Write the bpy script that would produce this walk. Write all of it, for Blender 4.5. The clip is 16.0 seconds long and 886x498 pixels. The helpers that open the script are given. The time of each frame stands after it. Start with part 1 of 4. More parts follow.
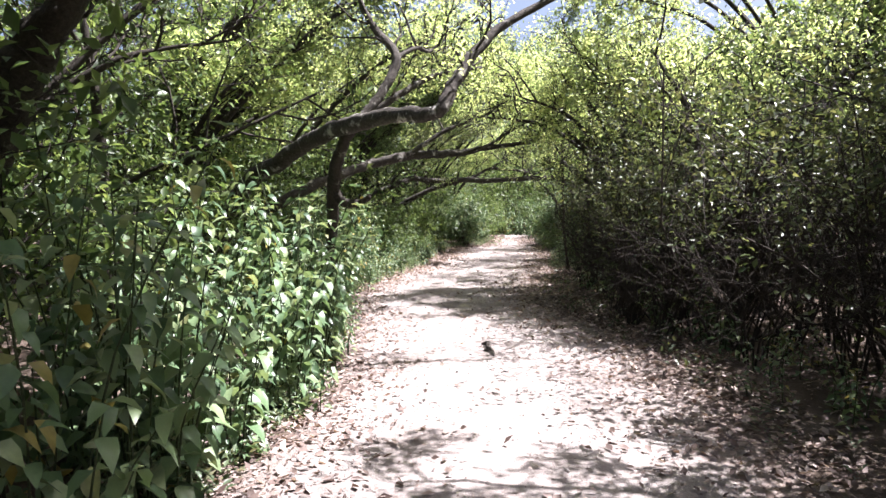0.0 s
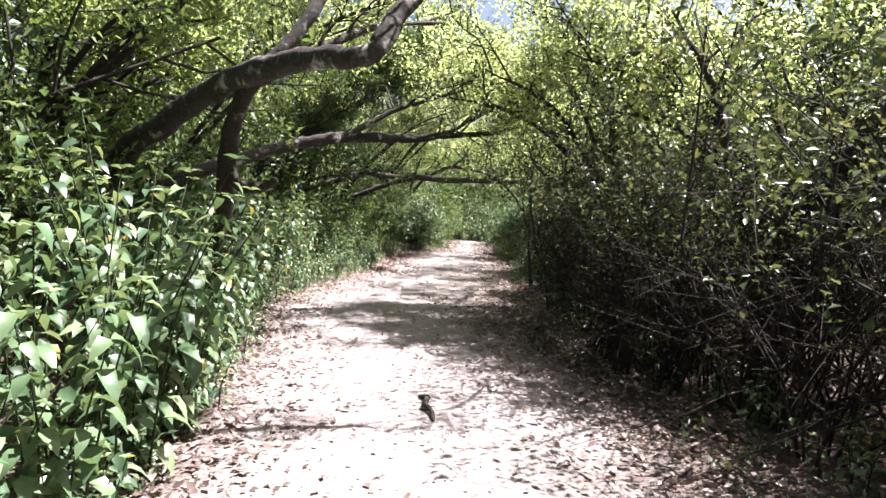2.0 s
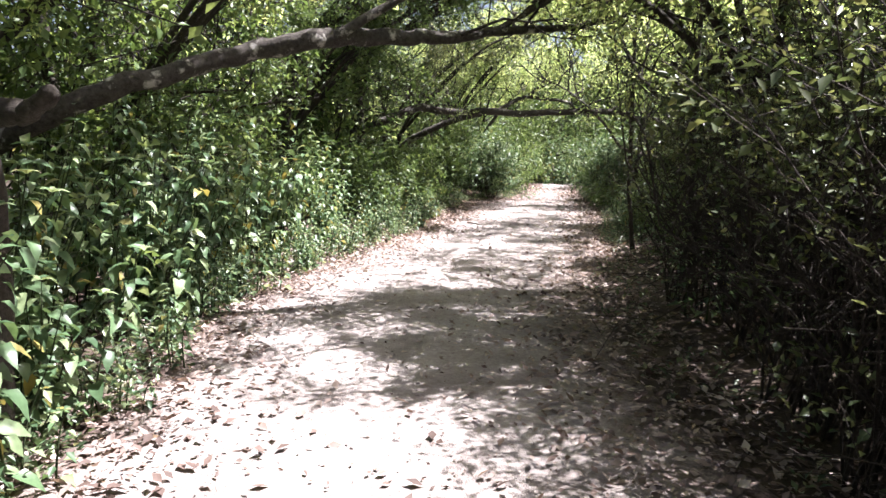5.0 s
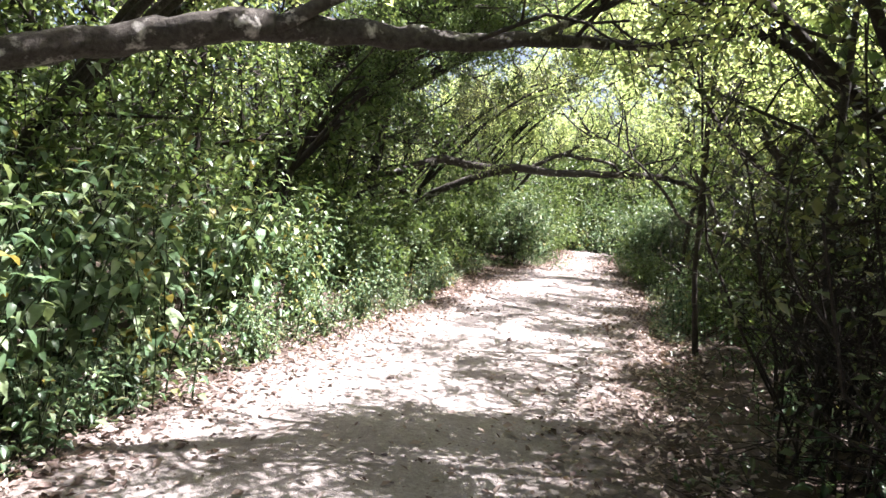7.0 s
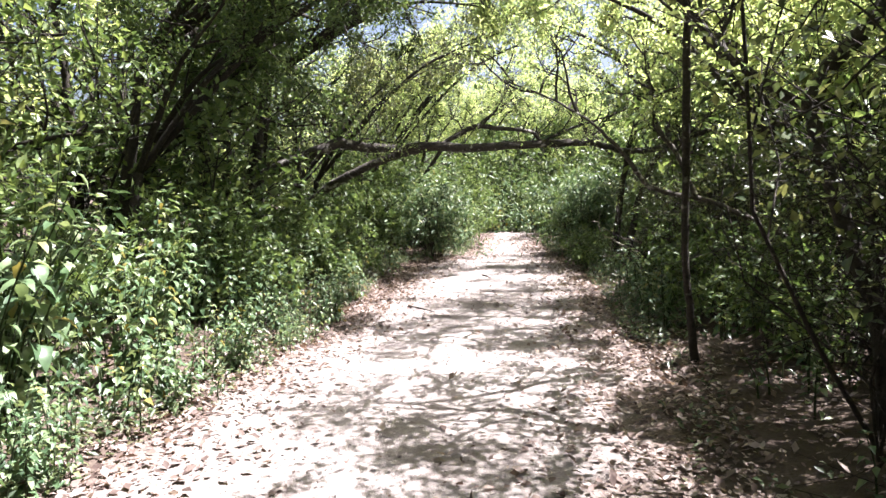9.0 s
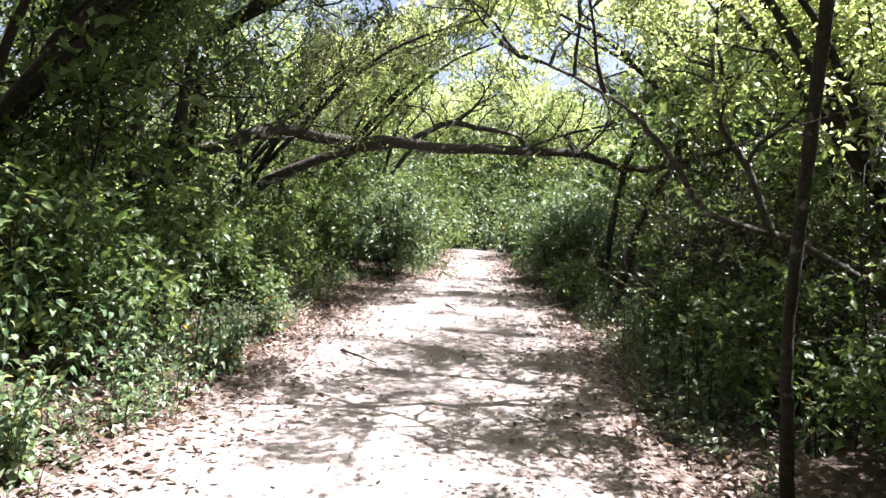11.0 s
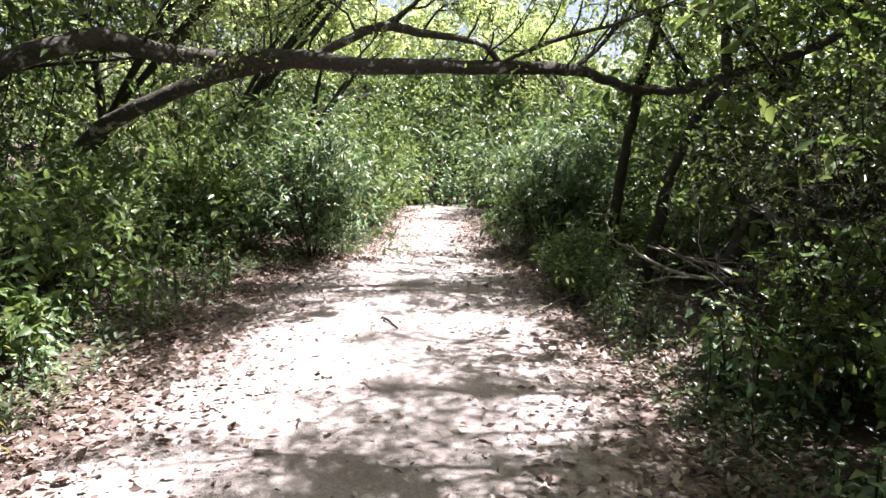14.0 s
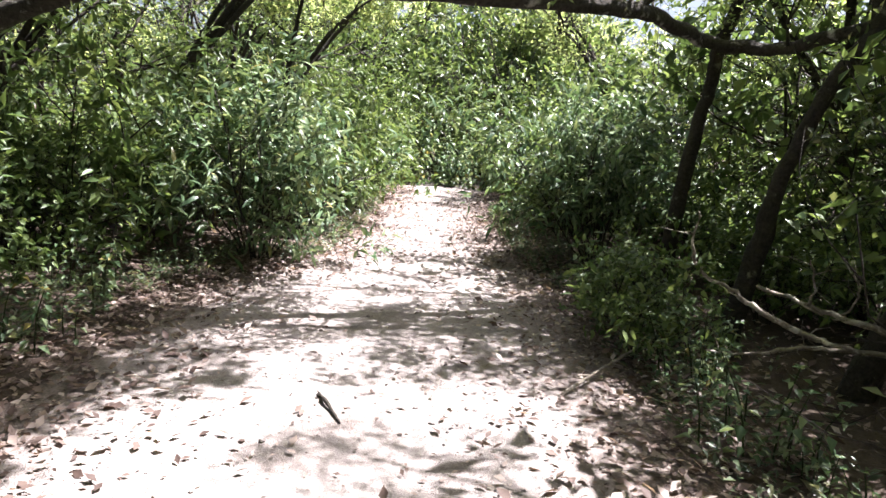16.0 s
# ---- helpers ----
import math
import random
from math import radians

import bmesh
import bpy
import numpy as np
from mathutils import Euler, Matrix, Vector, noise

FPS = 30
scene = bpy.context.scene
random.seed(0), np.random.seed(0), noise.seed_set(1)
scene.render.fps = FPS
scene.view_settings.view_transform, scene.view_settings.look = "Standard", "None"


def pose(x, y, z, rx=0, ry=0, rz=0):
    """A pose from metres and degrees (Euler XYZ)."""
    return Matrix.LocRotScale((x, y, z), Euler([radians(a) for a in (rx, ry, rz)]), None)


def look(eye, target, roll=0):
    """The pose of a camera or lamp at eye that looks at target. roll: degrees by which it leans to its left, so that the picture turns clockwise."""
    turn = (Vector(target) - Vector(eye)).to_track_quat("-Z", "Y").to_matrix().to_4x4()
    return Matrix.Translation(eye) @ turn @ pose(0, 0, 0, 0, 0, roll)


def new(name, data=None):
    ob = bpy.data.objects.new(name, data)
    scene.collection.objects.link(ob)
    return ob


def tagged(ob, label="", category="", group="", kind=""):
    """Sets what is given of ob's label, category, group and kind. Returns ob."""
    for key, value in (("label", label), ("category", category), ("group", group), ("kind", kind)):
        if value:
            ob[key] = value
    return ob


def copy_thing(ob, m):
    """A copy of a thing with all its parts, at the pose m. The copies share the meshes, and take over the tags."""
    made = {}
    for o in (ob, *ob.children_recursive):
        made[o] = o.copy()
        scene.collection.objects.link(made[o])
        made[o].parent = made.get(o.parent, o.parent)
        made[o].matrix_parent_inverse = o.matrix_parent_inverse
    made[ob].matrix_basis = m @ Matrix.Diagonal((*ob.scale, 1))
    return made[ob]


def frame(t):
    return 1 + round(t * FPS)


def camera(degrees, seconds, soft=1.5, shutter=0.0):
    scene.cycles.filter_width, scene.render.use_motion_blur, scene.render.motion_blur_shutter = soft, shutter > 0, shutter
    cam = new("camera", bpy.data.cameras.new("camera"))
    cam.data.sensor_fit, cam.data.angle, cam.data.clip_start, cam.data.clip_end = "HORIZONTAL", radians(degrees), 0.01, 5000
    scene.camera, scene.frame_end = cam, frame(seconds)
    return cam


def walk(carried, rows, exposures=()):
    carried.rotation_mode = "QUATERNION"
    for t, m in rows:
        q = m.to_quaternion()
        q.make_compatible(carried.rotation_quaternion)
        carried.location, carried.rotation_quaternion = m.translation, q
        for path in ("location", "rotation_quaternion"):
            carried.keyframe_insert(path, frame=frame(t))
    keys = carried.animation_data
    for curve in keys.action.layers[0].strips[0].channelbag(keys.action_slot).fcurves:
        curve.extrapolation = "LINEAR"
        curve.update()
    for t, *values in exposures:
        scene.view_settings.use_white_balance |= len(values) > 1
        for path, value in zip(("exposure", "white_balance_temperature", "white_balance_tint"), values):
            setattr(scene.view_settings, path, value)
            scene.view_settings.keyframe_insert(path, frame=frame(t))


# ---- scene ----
cam = camera(66.5, 16.0)
METRES, EYE, TILT, LEAN, TURN = 18.5, 1.5, -3.6, 0.0, 0.0
EXPOSURE = 2.6
ROWS = [
    (0.0, 0.0, 0.0, 0.0, 0.0, 0.0, -0.0),
    (0.5, 0.0025, 0.0293, 0.0016, -0.77, 1.73, -2.82),
    (1.0, 0.0043, 0.0589, 0.0049, -4.36, 3.59, 0.66),
    (1.5, 0.0097, 0.0861, 0.0065, -2.28, 0.77, -2.54),
    (2.0, 0.0105, 0.1139, 0.0051, -3.76, 0.27, -3.7),
    (2.5, 0.0141, 0.1438, 0.005, 0.2, -2.57, -1.39),
    (3.0, 0.0173, 0.1718, 0.0093, 2.67, -0.57, -0.53),
    (3.5, 0.0196, 0.2031, 0.0109, 0.39, -3.86, -4.71),
    (4.0, 0.0279, 0.2308, 0.0121, 1.55, -4.85, -3.48),
    (6.5, 0.0378, 0.3849, 0.0219, 5.6, -5.14, -2.95),
    (7.0, 0.0385, 0.4098, 0.0255, 5.87, -0.41, -5.67),
    (7.5, 0.0386, 0.4371, 0.028, 2.54, -1.18, -3.7),
    (8.0, 0.0374, 0.4682, 0.0305, 0.62, -2.26, -2.02),
    (8.5, 0.0317, 0.4984, 0.0318, -2.53, -1.13, -0.05),
    (9.0, 0.031, 0.5273, 0.0318, -1.62, -1.04, 0.59),
    (9.5, 0.0312, 0.5584, 0.0331, -1.37, -0.94, -1.5),
    (12.0, 0.0516, 0.7188, 0.0423, -6.6, 0.23, -2.96),
    (12.5, 0.0587, 0.7529, 0.0445, -6.84, -1.24, -1.93),
    (13.0, 0.0621, 0.7874, 0.0483, -3.19, -0.97, -3.02),
    (13.5, 0.0671, 0.8171, 0.0496, -7.2, -1.29, -0.99),
    (14.0, 0.0721, 0.851, 0.0524, -7.6, -4.4, -1.19),
    (14.5, 0.0755, 0.8832, 0.0522, -8.01, -2.38, -2.39),
    (15.0, 0.0816, 0.9143, 0.0539, -8.85, -2.82, -2.72),
    (15.5, 0.0885, 0.9478, 0.0572, -5.85, -4.38, -3.27),
    (16.0, 0.0941, 0.9824, 0.0595, -7.16, -6.56, -3.88),
]
walk(cam, [(t, pose(0, 0, EYE, TILT, LEAN, TURN) @ pose(METRES * x, METRES * y, METRES * z, 90 + pitch, roll, yaw)) for t, x, y, z, yaw, pitch, roll in ROWS], exposures=[(0.0, EXPOSURE - 0.25, 6150, 18), (4.0, EXPOSURE - 0.2, 6150, 18), (7.0, EXPOSURE + 0.08, 6200, 17), (9.5, EXPOSURE, 6200, 17), (16.0, EXPOSURE - 0.04, 6200, 17)])

# ---- world and sun ----
SUN_ELEV, SUN_AZ = 64.0, 75.0          # azimuth in degrees from +y (ahead) towards +x
world = bpy.data.worlds.new("sky_world")
scene.world = world
world.use_nodes = True
wn = world.node_tree.nodes
sky = wn.new("ShaderNodeTexSky")
sky.sky_type, sky.sun_disc = "NISHITA", False
sky.dust_density, sky.ozone_density = 5.0, 0.6
sky.sun_elevation, sky.sun_rotation = radians(SUN_ELEV), radians(SUN_AZ)
world.node_tree.links.new(sky.outputs[0], wn["Background"].inputs[0])
wn["Background"].inputs[1].default_value = 0.042
sun_dir = Vector((math.cos(radians(SUN_ELEV)) * math.sin(radians(SUN_AZ)),
                  math.cos(radians(SUN_ELEV)) * math.cos(radians(SUN_AZ)), math.sin(radians(SUN_ELEV))))
sun = new("sun", bpy.data.lights.new("sun", "SUN"))
sun.data.energy, sun.data.angle, sun.data.color = 5.0, radians(0.53), (1.0, 0.97, 0.93)
sun.matrix_world = look(tuple(sun_dir * 60), (0, 0, 0))


# ---- materials ----
def material(name, rough=0.6, spec=0.3):
    m = bpy.data.materials.new(name)
    m.use_nodes = True
    b = m.node_tree.nodes["Principled BSDF"]
    b.inputs["Roughness"].default_value = rough
    b.inputs["Specular IOR Level"].default_value = spec
    return m, m.node_tree.nodes, m.node_tree.links, b


def ramp(nodes, stops):
    r = nodes.new("ShaderNodeValToRGB")
    el = r.color_ramp.elements
    while len(el) < len(stops):
        el.new(0.5)
    for e, (p, c) in zip(el, stops):
        e.position, e.color = p, (*c, 1)
    return r


def noise_node(nodes, links, scale, detail=4, rough=0.6, coord="Object"):
    tc = nodes.new("ShaderNodeTexCoord")
    n = nodes.new("ShaderNodeTexNoise")
    n.inputs["Scale"].default_value, n.inputs["Detail"].default_value, n.inputs["Roughness"].default_value = scale, detail, rough
    links.new(tc.outputs[coord], n.inputs["Vector"])
    return n


def mix_colour(nodes, links, fac, a, b, mode="MIX"):
    m = nodes.new("ShaderNodeMix")
    m.data_type, m.blend_type = "RGBA", mode
    for src, key in ((fac, 0), (a, 6), (b, 7)):
        if isinstance(src, (int, float)):
            m.inputs[key].default_value = src
        elif isinstance(src, tuple):
            m.inputs[key].default_value = (*src, 1)
        else:
            links.new(src, m.inputs[key])
    return m.outputs[2]


def leaf_material(name, stops, through_light=0.4, rough=0.36, glow=(1.15, 1.08, 0.72), thin=2.2):
    """Leaf blades: colour differs leaf by leaf and plant by plant; light passes through them."""
    m, n, l, b = material(name, rough, 0.32)
    geo = n.new("ShaderNodeNewGeometry")
    info = n.new("ShaderNodeObjectInfo")
    add = n.new("ShaderNodeMath")
    add.operation = "MULTIPLY_ADD"
    l.new(info.outputs["Random"], add.inputs[0])
    add.inputs[1].default_value = 0.22
    l.new(geo.outputs["Random Per Island"], add.inputs[2])
    sub = n.new("ShaderNodeMath")
    sub.operation = "SUBTRACT"
    l.new(add.outputs[0], sub.inputs[0])
    sub.inputs[1].default_value = 0.11
    r = ramp(n, stops)
    l.new(sub.outputs[0], r.inputs[0])
    spots = noise_node(n, l, 38.0, 3)
    var = ramp(n, [(0.3, (0.75, 0.75, 0.75)), (0.7, (1.2, 1.2, 1.15))])
    l.new(spots.outputs[0], var.inputs[0])
    col = mix_colour(n, l, 0.6, r.outputs[0], var.outputs[0], "MULTIPLY")
    l.new(col, b.inputs["Base Color"])
    tr = n.new("ShaderNodeBsdfTranslucent")
    tint = mix_colour(n, l, 1.0, col, glow, "MULTIPLY")
    gain = n.new("ShaderNodeVectorMath")
    gain.operation = "SCALE"
    gain.inputs["Scale"].default_value = thin
    l.new(tint, gain.inputs[0])
    l.new(gain.outputs[0], tr.inputs["Color"])
    mx = n.new("ShaderNodeMixShader")
    mx.inputs[0].default_value = through_light
    l.new(b.outputs[0], mx.inputs[1])
    l.new(tr.outputs[0], mx.inputs[2])
    l.new(mx.outputs[0], n["Material Output"].inputs[0])
    return m


def bark_material(name, dark, mid, pale, scale=9.0, patch=0.55):
    m, n, l, b = material(name, 0.85, 0.2)
    fine = noise_node(n, l, scale * 5, 6, 0.7)
    r = ramp(n, [(0.3, dark), (0.65, mid)])
    l.new(fine.outputs[0], r.inputs[0])
    lichen = noise_node(n, l, scale, 5, 0.65)
    lr = ramp(n, [(patch, (0, 0, 0)), (patch + 0.1, (1, 1, 1))])
    l.new(lichen.outputs[0], lr.inputs[0])
    col = mix_colour(n, l, lr.outputs[0], r.outputs[0], pale)
    l.new(col, b.inputs["Base Color"])
    bump = n.new("ShaderNodeBump")
    bump.inputs["Strength"].default_value, bump.inputs["Distance"].default_value = 0.7, 0.02
    l.new(fine.outputs[0], bump.inputs["Height"])
    l.new(bump.outputs[0], b.inputs["Normal"])
    return m


def soil_material(name, a, b_col, c, scale):
    m, n, l, b = material(name, 0.95, 0.12)
    big = noise_node(n, l, scale, 5, 0.6)
    fine = noise_node(n, l, scale * 22, 6, 0.75)
    grit = noise_node(n, l, scale * 90, 3, 0.6)
    r = ramp(n, [(0.3, a), (0.52, b_col), (0.75, c)])
    l.new(big.outputs[0], r.inputs[0])
    fr = ramp(n, [(0.32, (0.55, 0.52, 0.5)), (0.6, (1.05, 1.05, 1.05))])
    l.new(fine.outputs[0], fr.inputs[0])
    c1 = mix_colour(n, l, 0.75, r.outputs[0], fr.outputs[0], "MULTIPLY")
    gr = ramp(n, [(0.34, (0.5, 0.47, 0.45)), (0.5, (1, 1, 1))])
    l.new(grit.outputs[0], gr.inputs[0])
    c2 = mix_colour(n, l, 0.6, c1, gr.outputs[0], "MULTIPLY")
    l.new(c2, b.inputs["Base Color"])
    mixh = n.new("ShaderNodeMath")
    mixh.operation = "ADD"
    l.new(fine.outputs[0], mixh.inputs[0])
    l.new(grit.outputs[0], mixh.inputs[1])
    bump = n.new("ShaderNodeBump")
    bump.inputs["Strength"].default_value, bump.inputs["Distance"].default_value = 0.6, 0.03
    l.new(mixh.outputs[0], bump.inputs["Height"])
    l.new(bump.outputs[0], b.inputs["Normal"])
    return m


G1, G2, G3 = (0.036, 0.060, 0.022), (0.076, 0.120, 0.042), (0.145, 0.19, 0.072)
MAT_NETTLE = leaf_material("nettle_leaf", [(0.0, (0.038, 0.070, 0.036)), (0.5, (0.092, 0.150, 0.074)), (0.97, (0.21, 0.26, 0.14)), (1.0, (0.22, 0.19, 0.06))], 0.27, 0.38, thin=1.4)
MAT_SHRUB = leaf_material("shrub_leaf", [(0.0, G1), (0.5, G2), (1.0, G3)], 0.32, 0.42, thin=1.7)
MAT_DARK = leaf_material("thicket_leaf", [(0.0, (0.030, 0.044, 0.022)), (0.6, (0.065, 0.086, 0.038)), (1.0, (0.135, 0.145, 0.065))], 0.30, thin=1.5)
MAT_CANOPY = leaf_material("canopy_leaf", [(0.0, (0.062, 0.090, 0.036)), (0.5, (0.115, 0.148, 0.062)), (1.0, (0.18, 0.20, 0.095))], 0.56, glow=(1.22, 1.15, 0.92), thin=3.5)
MAT_YELLOW = leaf_material("yellow_leaf", [(0.0, (0.22, 0.17, 0.04)), (1.0, (0.34, 0.27, 0.06))], 0.4)
MAT_GRASS = leaf_material("verge_weed_leaf", [(0.0, (0.04, 0.06, 0.034)), (0.6, (0.085, 0.11, 0.062)), (1.0, (0.21, 0.185, 0.125))], 0.25)
MAT_LITTER = leaf_material("dry_leaf", [(0.0, (0.05, 0.032, 0.027)), (0.4, (0.13, 0.092, 0.08)), (0.8, (0.27, 0.215, 0.195)), (1.0, (0.40, 0.345, 0.32))], 0.12, 0.7, (1.1, 0.9, 0.6))
MAT_BARK = bark_material("bark", (0.018, 0.016, 0.013), (0.072, 0.062, 0.054), (0.38, 0.36, 0.33), 6.0, 0.57)
MAT_BARK_DARK = bark_material("dark_bark", (0.012, 0.010, 0.008), (0.045, 0.037, 0.03), (0.16, 0.15, 0.12), 8.0, 0.62)
MAT_TWIG = bark_material("twig", (0.014, 0.011, 0.009), (0.042, 0.034, 0.028), (0.20, 0.17, 0.14), 14.0, 0.62)
MAT_DEAD = bark_material("dead_wood", (0.09, 0.075, 0.06), (0.26, 0.22, 0.18), (0.42, 0.38, 0.33), 12.0, 0.5)
MAT_STEM = bark_material("green_stem", (0.018, 0.026, 0.011), (0.045, 0.06, 0.024), (0.09, 0.085, 0.045), 20.0, 0.6)
MAT_PATH = soil_material("dusty_path_soil", (0.205, 0.176, 0.164), (0.295, 0.262, 0.248), (0.385, 0.347, 0.332), 1.3)

def margin(m):
    """Darkens the trodden soil towards the path's margins with humus and leaf crumbs, in ragged patches."""
    n, l = m.node_tree.nodes, m.node_tree.links
    b = n["Principled BSDF"]
    src = b.inputs["Base Color"].links[0].from_socket
    at = n.new("ShaderNodeAttribute")
    at.attribute_name = "margin"
    rag = noise_node(n, l, 3.2, 6, 0.7)
    add = n.new("ShaderNodeMath")
    add.operation = "ADD"
    l.new(at.outputs["Fac"], add.inputs[0])
    l.new(rag.outputs[0], add.inputs[1])
    r = ramp(n, [(0.46, (0, 0, 0)), (0.80, (1, 1, 1))])
    half = n.new("ShaderNodeMath")
    half.operation = "MULTIPLY"
    half.inputs[1].default_value = 0.6
    l.new(add.outputs[0], half.inputs[0])
    l.new(half.outputs[0], r.inputs[0])
    crumbs_noise = noise_node(n, l, 45.0, 4, 0.7)
    cr = ramp(n, [(0.35, (0.07, 0.05, 0.042)), (0.55, (0.16, 0.122, 0.104)), (0.72, (0.30, 0.25, 0.22))])
    l.new(crumbs_noise.outputs[0], cr.inputs[0])
    l.new(mix_colour(n, l, r.outputs[0], src, cr.outputs[0]), b.inputs["Base Color"])


margin(MAT_PATH)
MAT_GROUND = soil_material("woodland_soil", (0.05, 0.037, 0.029), (0.092, 0.070, 0.057), (0.15, 0.12, 0.10), 0.7)


# ---- mesh helpers ----
def mesh_object(name, verts, faces, mat, parent=None, label="", smooth=False):
    me = bpy.data.meshes.new(name)
    verts = np.asarray(verts, dtype=np.float32)
    sizes = np.array([len(f) for f in faces], dtype=np.int32) if isinstance(faces, list) else np.full(len(faces), faces.shape[1], dtype=np.int32)
    flat = np.concatenate([np.asarray(f) for f in faces]).astype(np.int32) if isinstance(faces, list) else faces.astype(np.int32).ravel()
    me.vertices.add(len(verts))
    me.vertices.foreach_set("co", verts.ravel())
    me.loops.add(len(flat))
    me.loops.foreach_set("vertex_index", flat)
    me.polygons.add(len(sizes))
    me.polygons.foreach_set("loop_start", np.concatenate(([0], np.cumsum(sizes)[:-1])).astype(np.int32))
    if smooth:
        me.polygons.foreach_set("use_smooth", np.ones(len(sizes), dtype=bool))
    me.update(calc_edges=True)
    me.validate()
    me.materials.append(mat)
    ob = new(name, me)
    if parent:
        ob.parent = parent
    if label:
        tagged(ob, label)
    return ob


def unit(a):
    return a / np.maximum(np.linalg.norm(a, axis=-1, keepdims=True), 1e-9)


def blades(P, D, N, L, W, fine=False, droop=0.15, fold=0.22):
    """Leaf blades from base points, directions, upper sides, lengths and widths. fine: a curved, pointed oval; else a folded kite."""
    P, D = np.asarray(P, float), unit(np.asarray(D, float))
    S = unit(np.cross(D, N))
    U = np.cross(S, D)
    L, W = np.asarray(L, float)[:, None], np.asarray(W, float)[:, None]
    n = len(P)
    if fine:
        c = [P, P + .30 * L * D + .02 * L * U, P + .68 * L * D - droop * .35 * L * U, P + L * D - droop * 1.2 * L * U]
        s = [P + .26 * L * D + .47 * W * S + fold * W * U, P + .62 * L * D + .38 * W * S + (fold * .7 * W - droop * .35 * L) * U,
             P + .26 * L * D - .47 * W * S + fold * W * U, P + .62 * L * D - .38 * W * S + (fold * .7 * W - droop * .35 * L) * U]
        V = np.stack(c + s, 1).reshape(-1, 3)
        tri = np.array([[0, 1, 4], [0, 6, 1], [1, 2, 5], [1, 5, 4], [1, 6, 7], [1, 7, 2], [2, 3, 5], [2, 7, 3]])
        F = (np.arange(n)[:, None, None] * 8 + tri[None]).reshape(-1, 3)
    else:
        V = np.stack([P, P + .45 * L * D + .5 * W * S + fold * W * U, P + L * D - droop * L * U, P + .45 * L * D - .5 * W * S + fold * W * U], 1).reshape(-1, 3)
        tri = np.array([[0, 1, 2], [0, 2, 3]])
        F = (np.arange(n)[:, None, None] * 4 + tri[None]).reshape(-1, 3)
    return V, F


def spline(pts, n):
    """Catmull-Rom curve through the points."""
    p = np.asarray(pts, float)
    p = np.vstack([2 * p[0] - p[1], p, 2 * p[-1] - p[-2]])
    out = []
    for k in range(n):
        u = k / (n - 1) * (len(p) - 3)
        i = min(int(u), len(p) - 4)
        t = u - i
        a, b, c, d = p[i:i + 4]
        out.append(.5 * (2 * b + (c - a) * t + (2 * a - 5 * b + 4 * c - d) * t * t + (3 * b - a - 3 * c + d) * t ** 3))
    return np.array(out)


def tube(pts, radii, sides, rng=None, rough=0.0, caps=True):
    """A closed tapering tube along the points."""
    p = np.asarray(pts, float)
    n = len(p)
    r = np.interp(np.linspace(0, 1, n), np.linspace(0, 1, len(radii)), radii)
    t = unit(np.gradient(p, axis=0))
    ref = np.array([0, 0, 1.0]) if abs(t[:, 2]).mean() < .8 else np.array([1.0, 0, 0])
    a = unit(np.cross(t, ref))
    b = np.cross(t, a)
    ang = np.arange(sides) * 2 * math.pi / sides
    rr = r[:, None] * np.ones((1, sides))
    if rng is not None and rough:
        rr = rr * (1 + rough * (rng.random((n, sides)) - .5) + rough * .9 * np.sin(ang[None] * 2 + np.linspace(0, 9, n)[:, None]))
    V = p[:, None] + rr[..., None] * (np.cos(ang)[None, :, None] * a[:, None] + np.sin(ang)[None, :, None] * b[:, None])
    V = np.vstack([V.reshape(-1, 3), p[:1] - t[:1] * r[0] * .3, p[-1:] + t[-1:] * r[-1] * .6])
    i, j = np.meshgrid(np.arange(n - 1), np.arange(sides), indexing="ij")
    k = (j + 1) % sides
    q = np.stack([i * sides + j, i * sides + k, (i + 1) * sides + k, (i + 1) * sides + j], -1).reshape(-1, 4)
    F = np.vstack([q[:, [0, 1, 2]], q[:, [0, 2, 3]]])
    if not caps:
        return V[:-2], F
    jj = np.arange(sides)
    kk = (jj + 1) % sides
    F = np.vstack([F, np.stack([np.full(sides, n * sides), kk, jj], -1), np.stack([np.full(sides, n * sides + 1), (n - 1) * sides + jj, (n - 1) * sides + kk], -1)])
    return V, F


def join(pieces):
    vs, fs, o = [], [], 0
    for v, f in pieces:
        vs.append(v)
        fs.append(f + o)
        o += len(v)
    return np.vstack(vs), np.vstack(fs)


def grow(rng, tubes, twigs, p, d, length, r, level, kids, up=0.25, wander=0.35, sides=5):
    """A branch that wanders, tapers and bears smaller branches; the last ones are the leafy twigs."""
    n = 5 if level else 4
    pts = [np.array(p, float)]
    d = unit(np.array(d, float))
    for _ in range(n - 1):
        d = unit(d + rng.normal(0, wander, 3) * .5 + np.array([0, 0, up * .3]))
        pts.append(pts[-1] + d * length / (n - 1))
    pts = np.array(pts)
    tubes.append(tube(pts if level else pts[[0, -1]], [r, r * .45], sides if level else 3, caps=False))
    if level == 0:
        twigs.append((pts, length))
        return
    for k in range(kids[level - 1]):
        u = .3 + .7 * (k + rng.random() * .8) / kids[level - 1]
        i = min(int(u * (n - 1)), n - 2)
        q = pts[i] + (pts[i + 1] - pts[i]) * (u * (n - 1) - i)
        axis = unit(pts[i + 1] - pts[i])
        side = unit(np.cross(axis, rng.normal(0, 1, 3)))
        grow(rng, tubes, twigs, q, axis * .55 + side * .85, length * (.62 - .2 * u + rng.random() * .15), r * .5, level - 1, kids, up, wander, max(3, sides - 1))


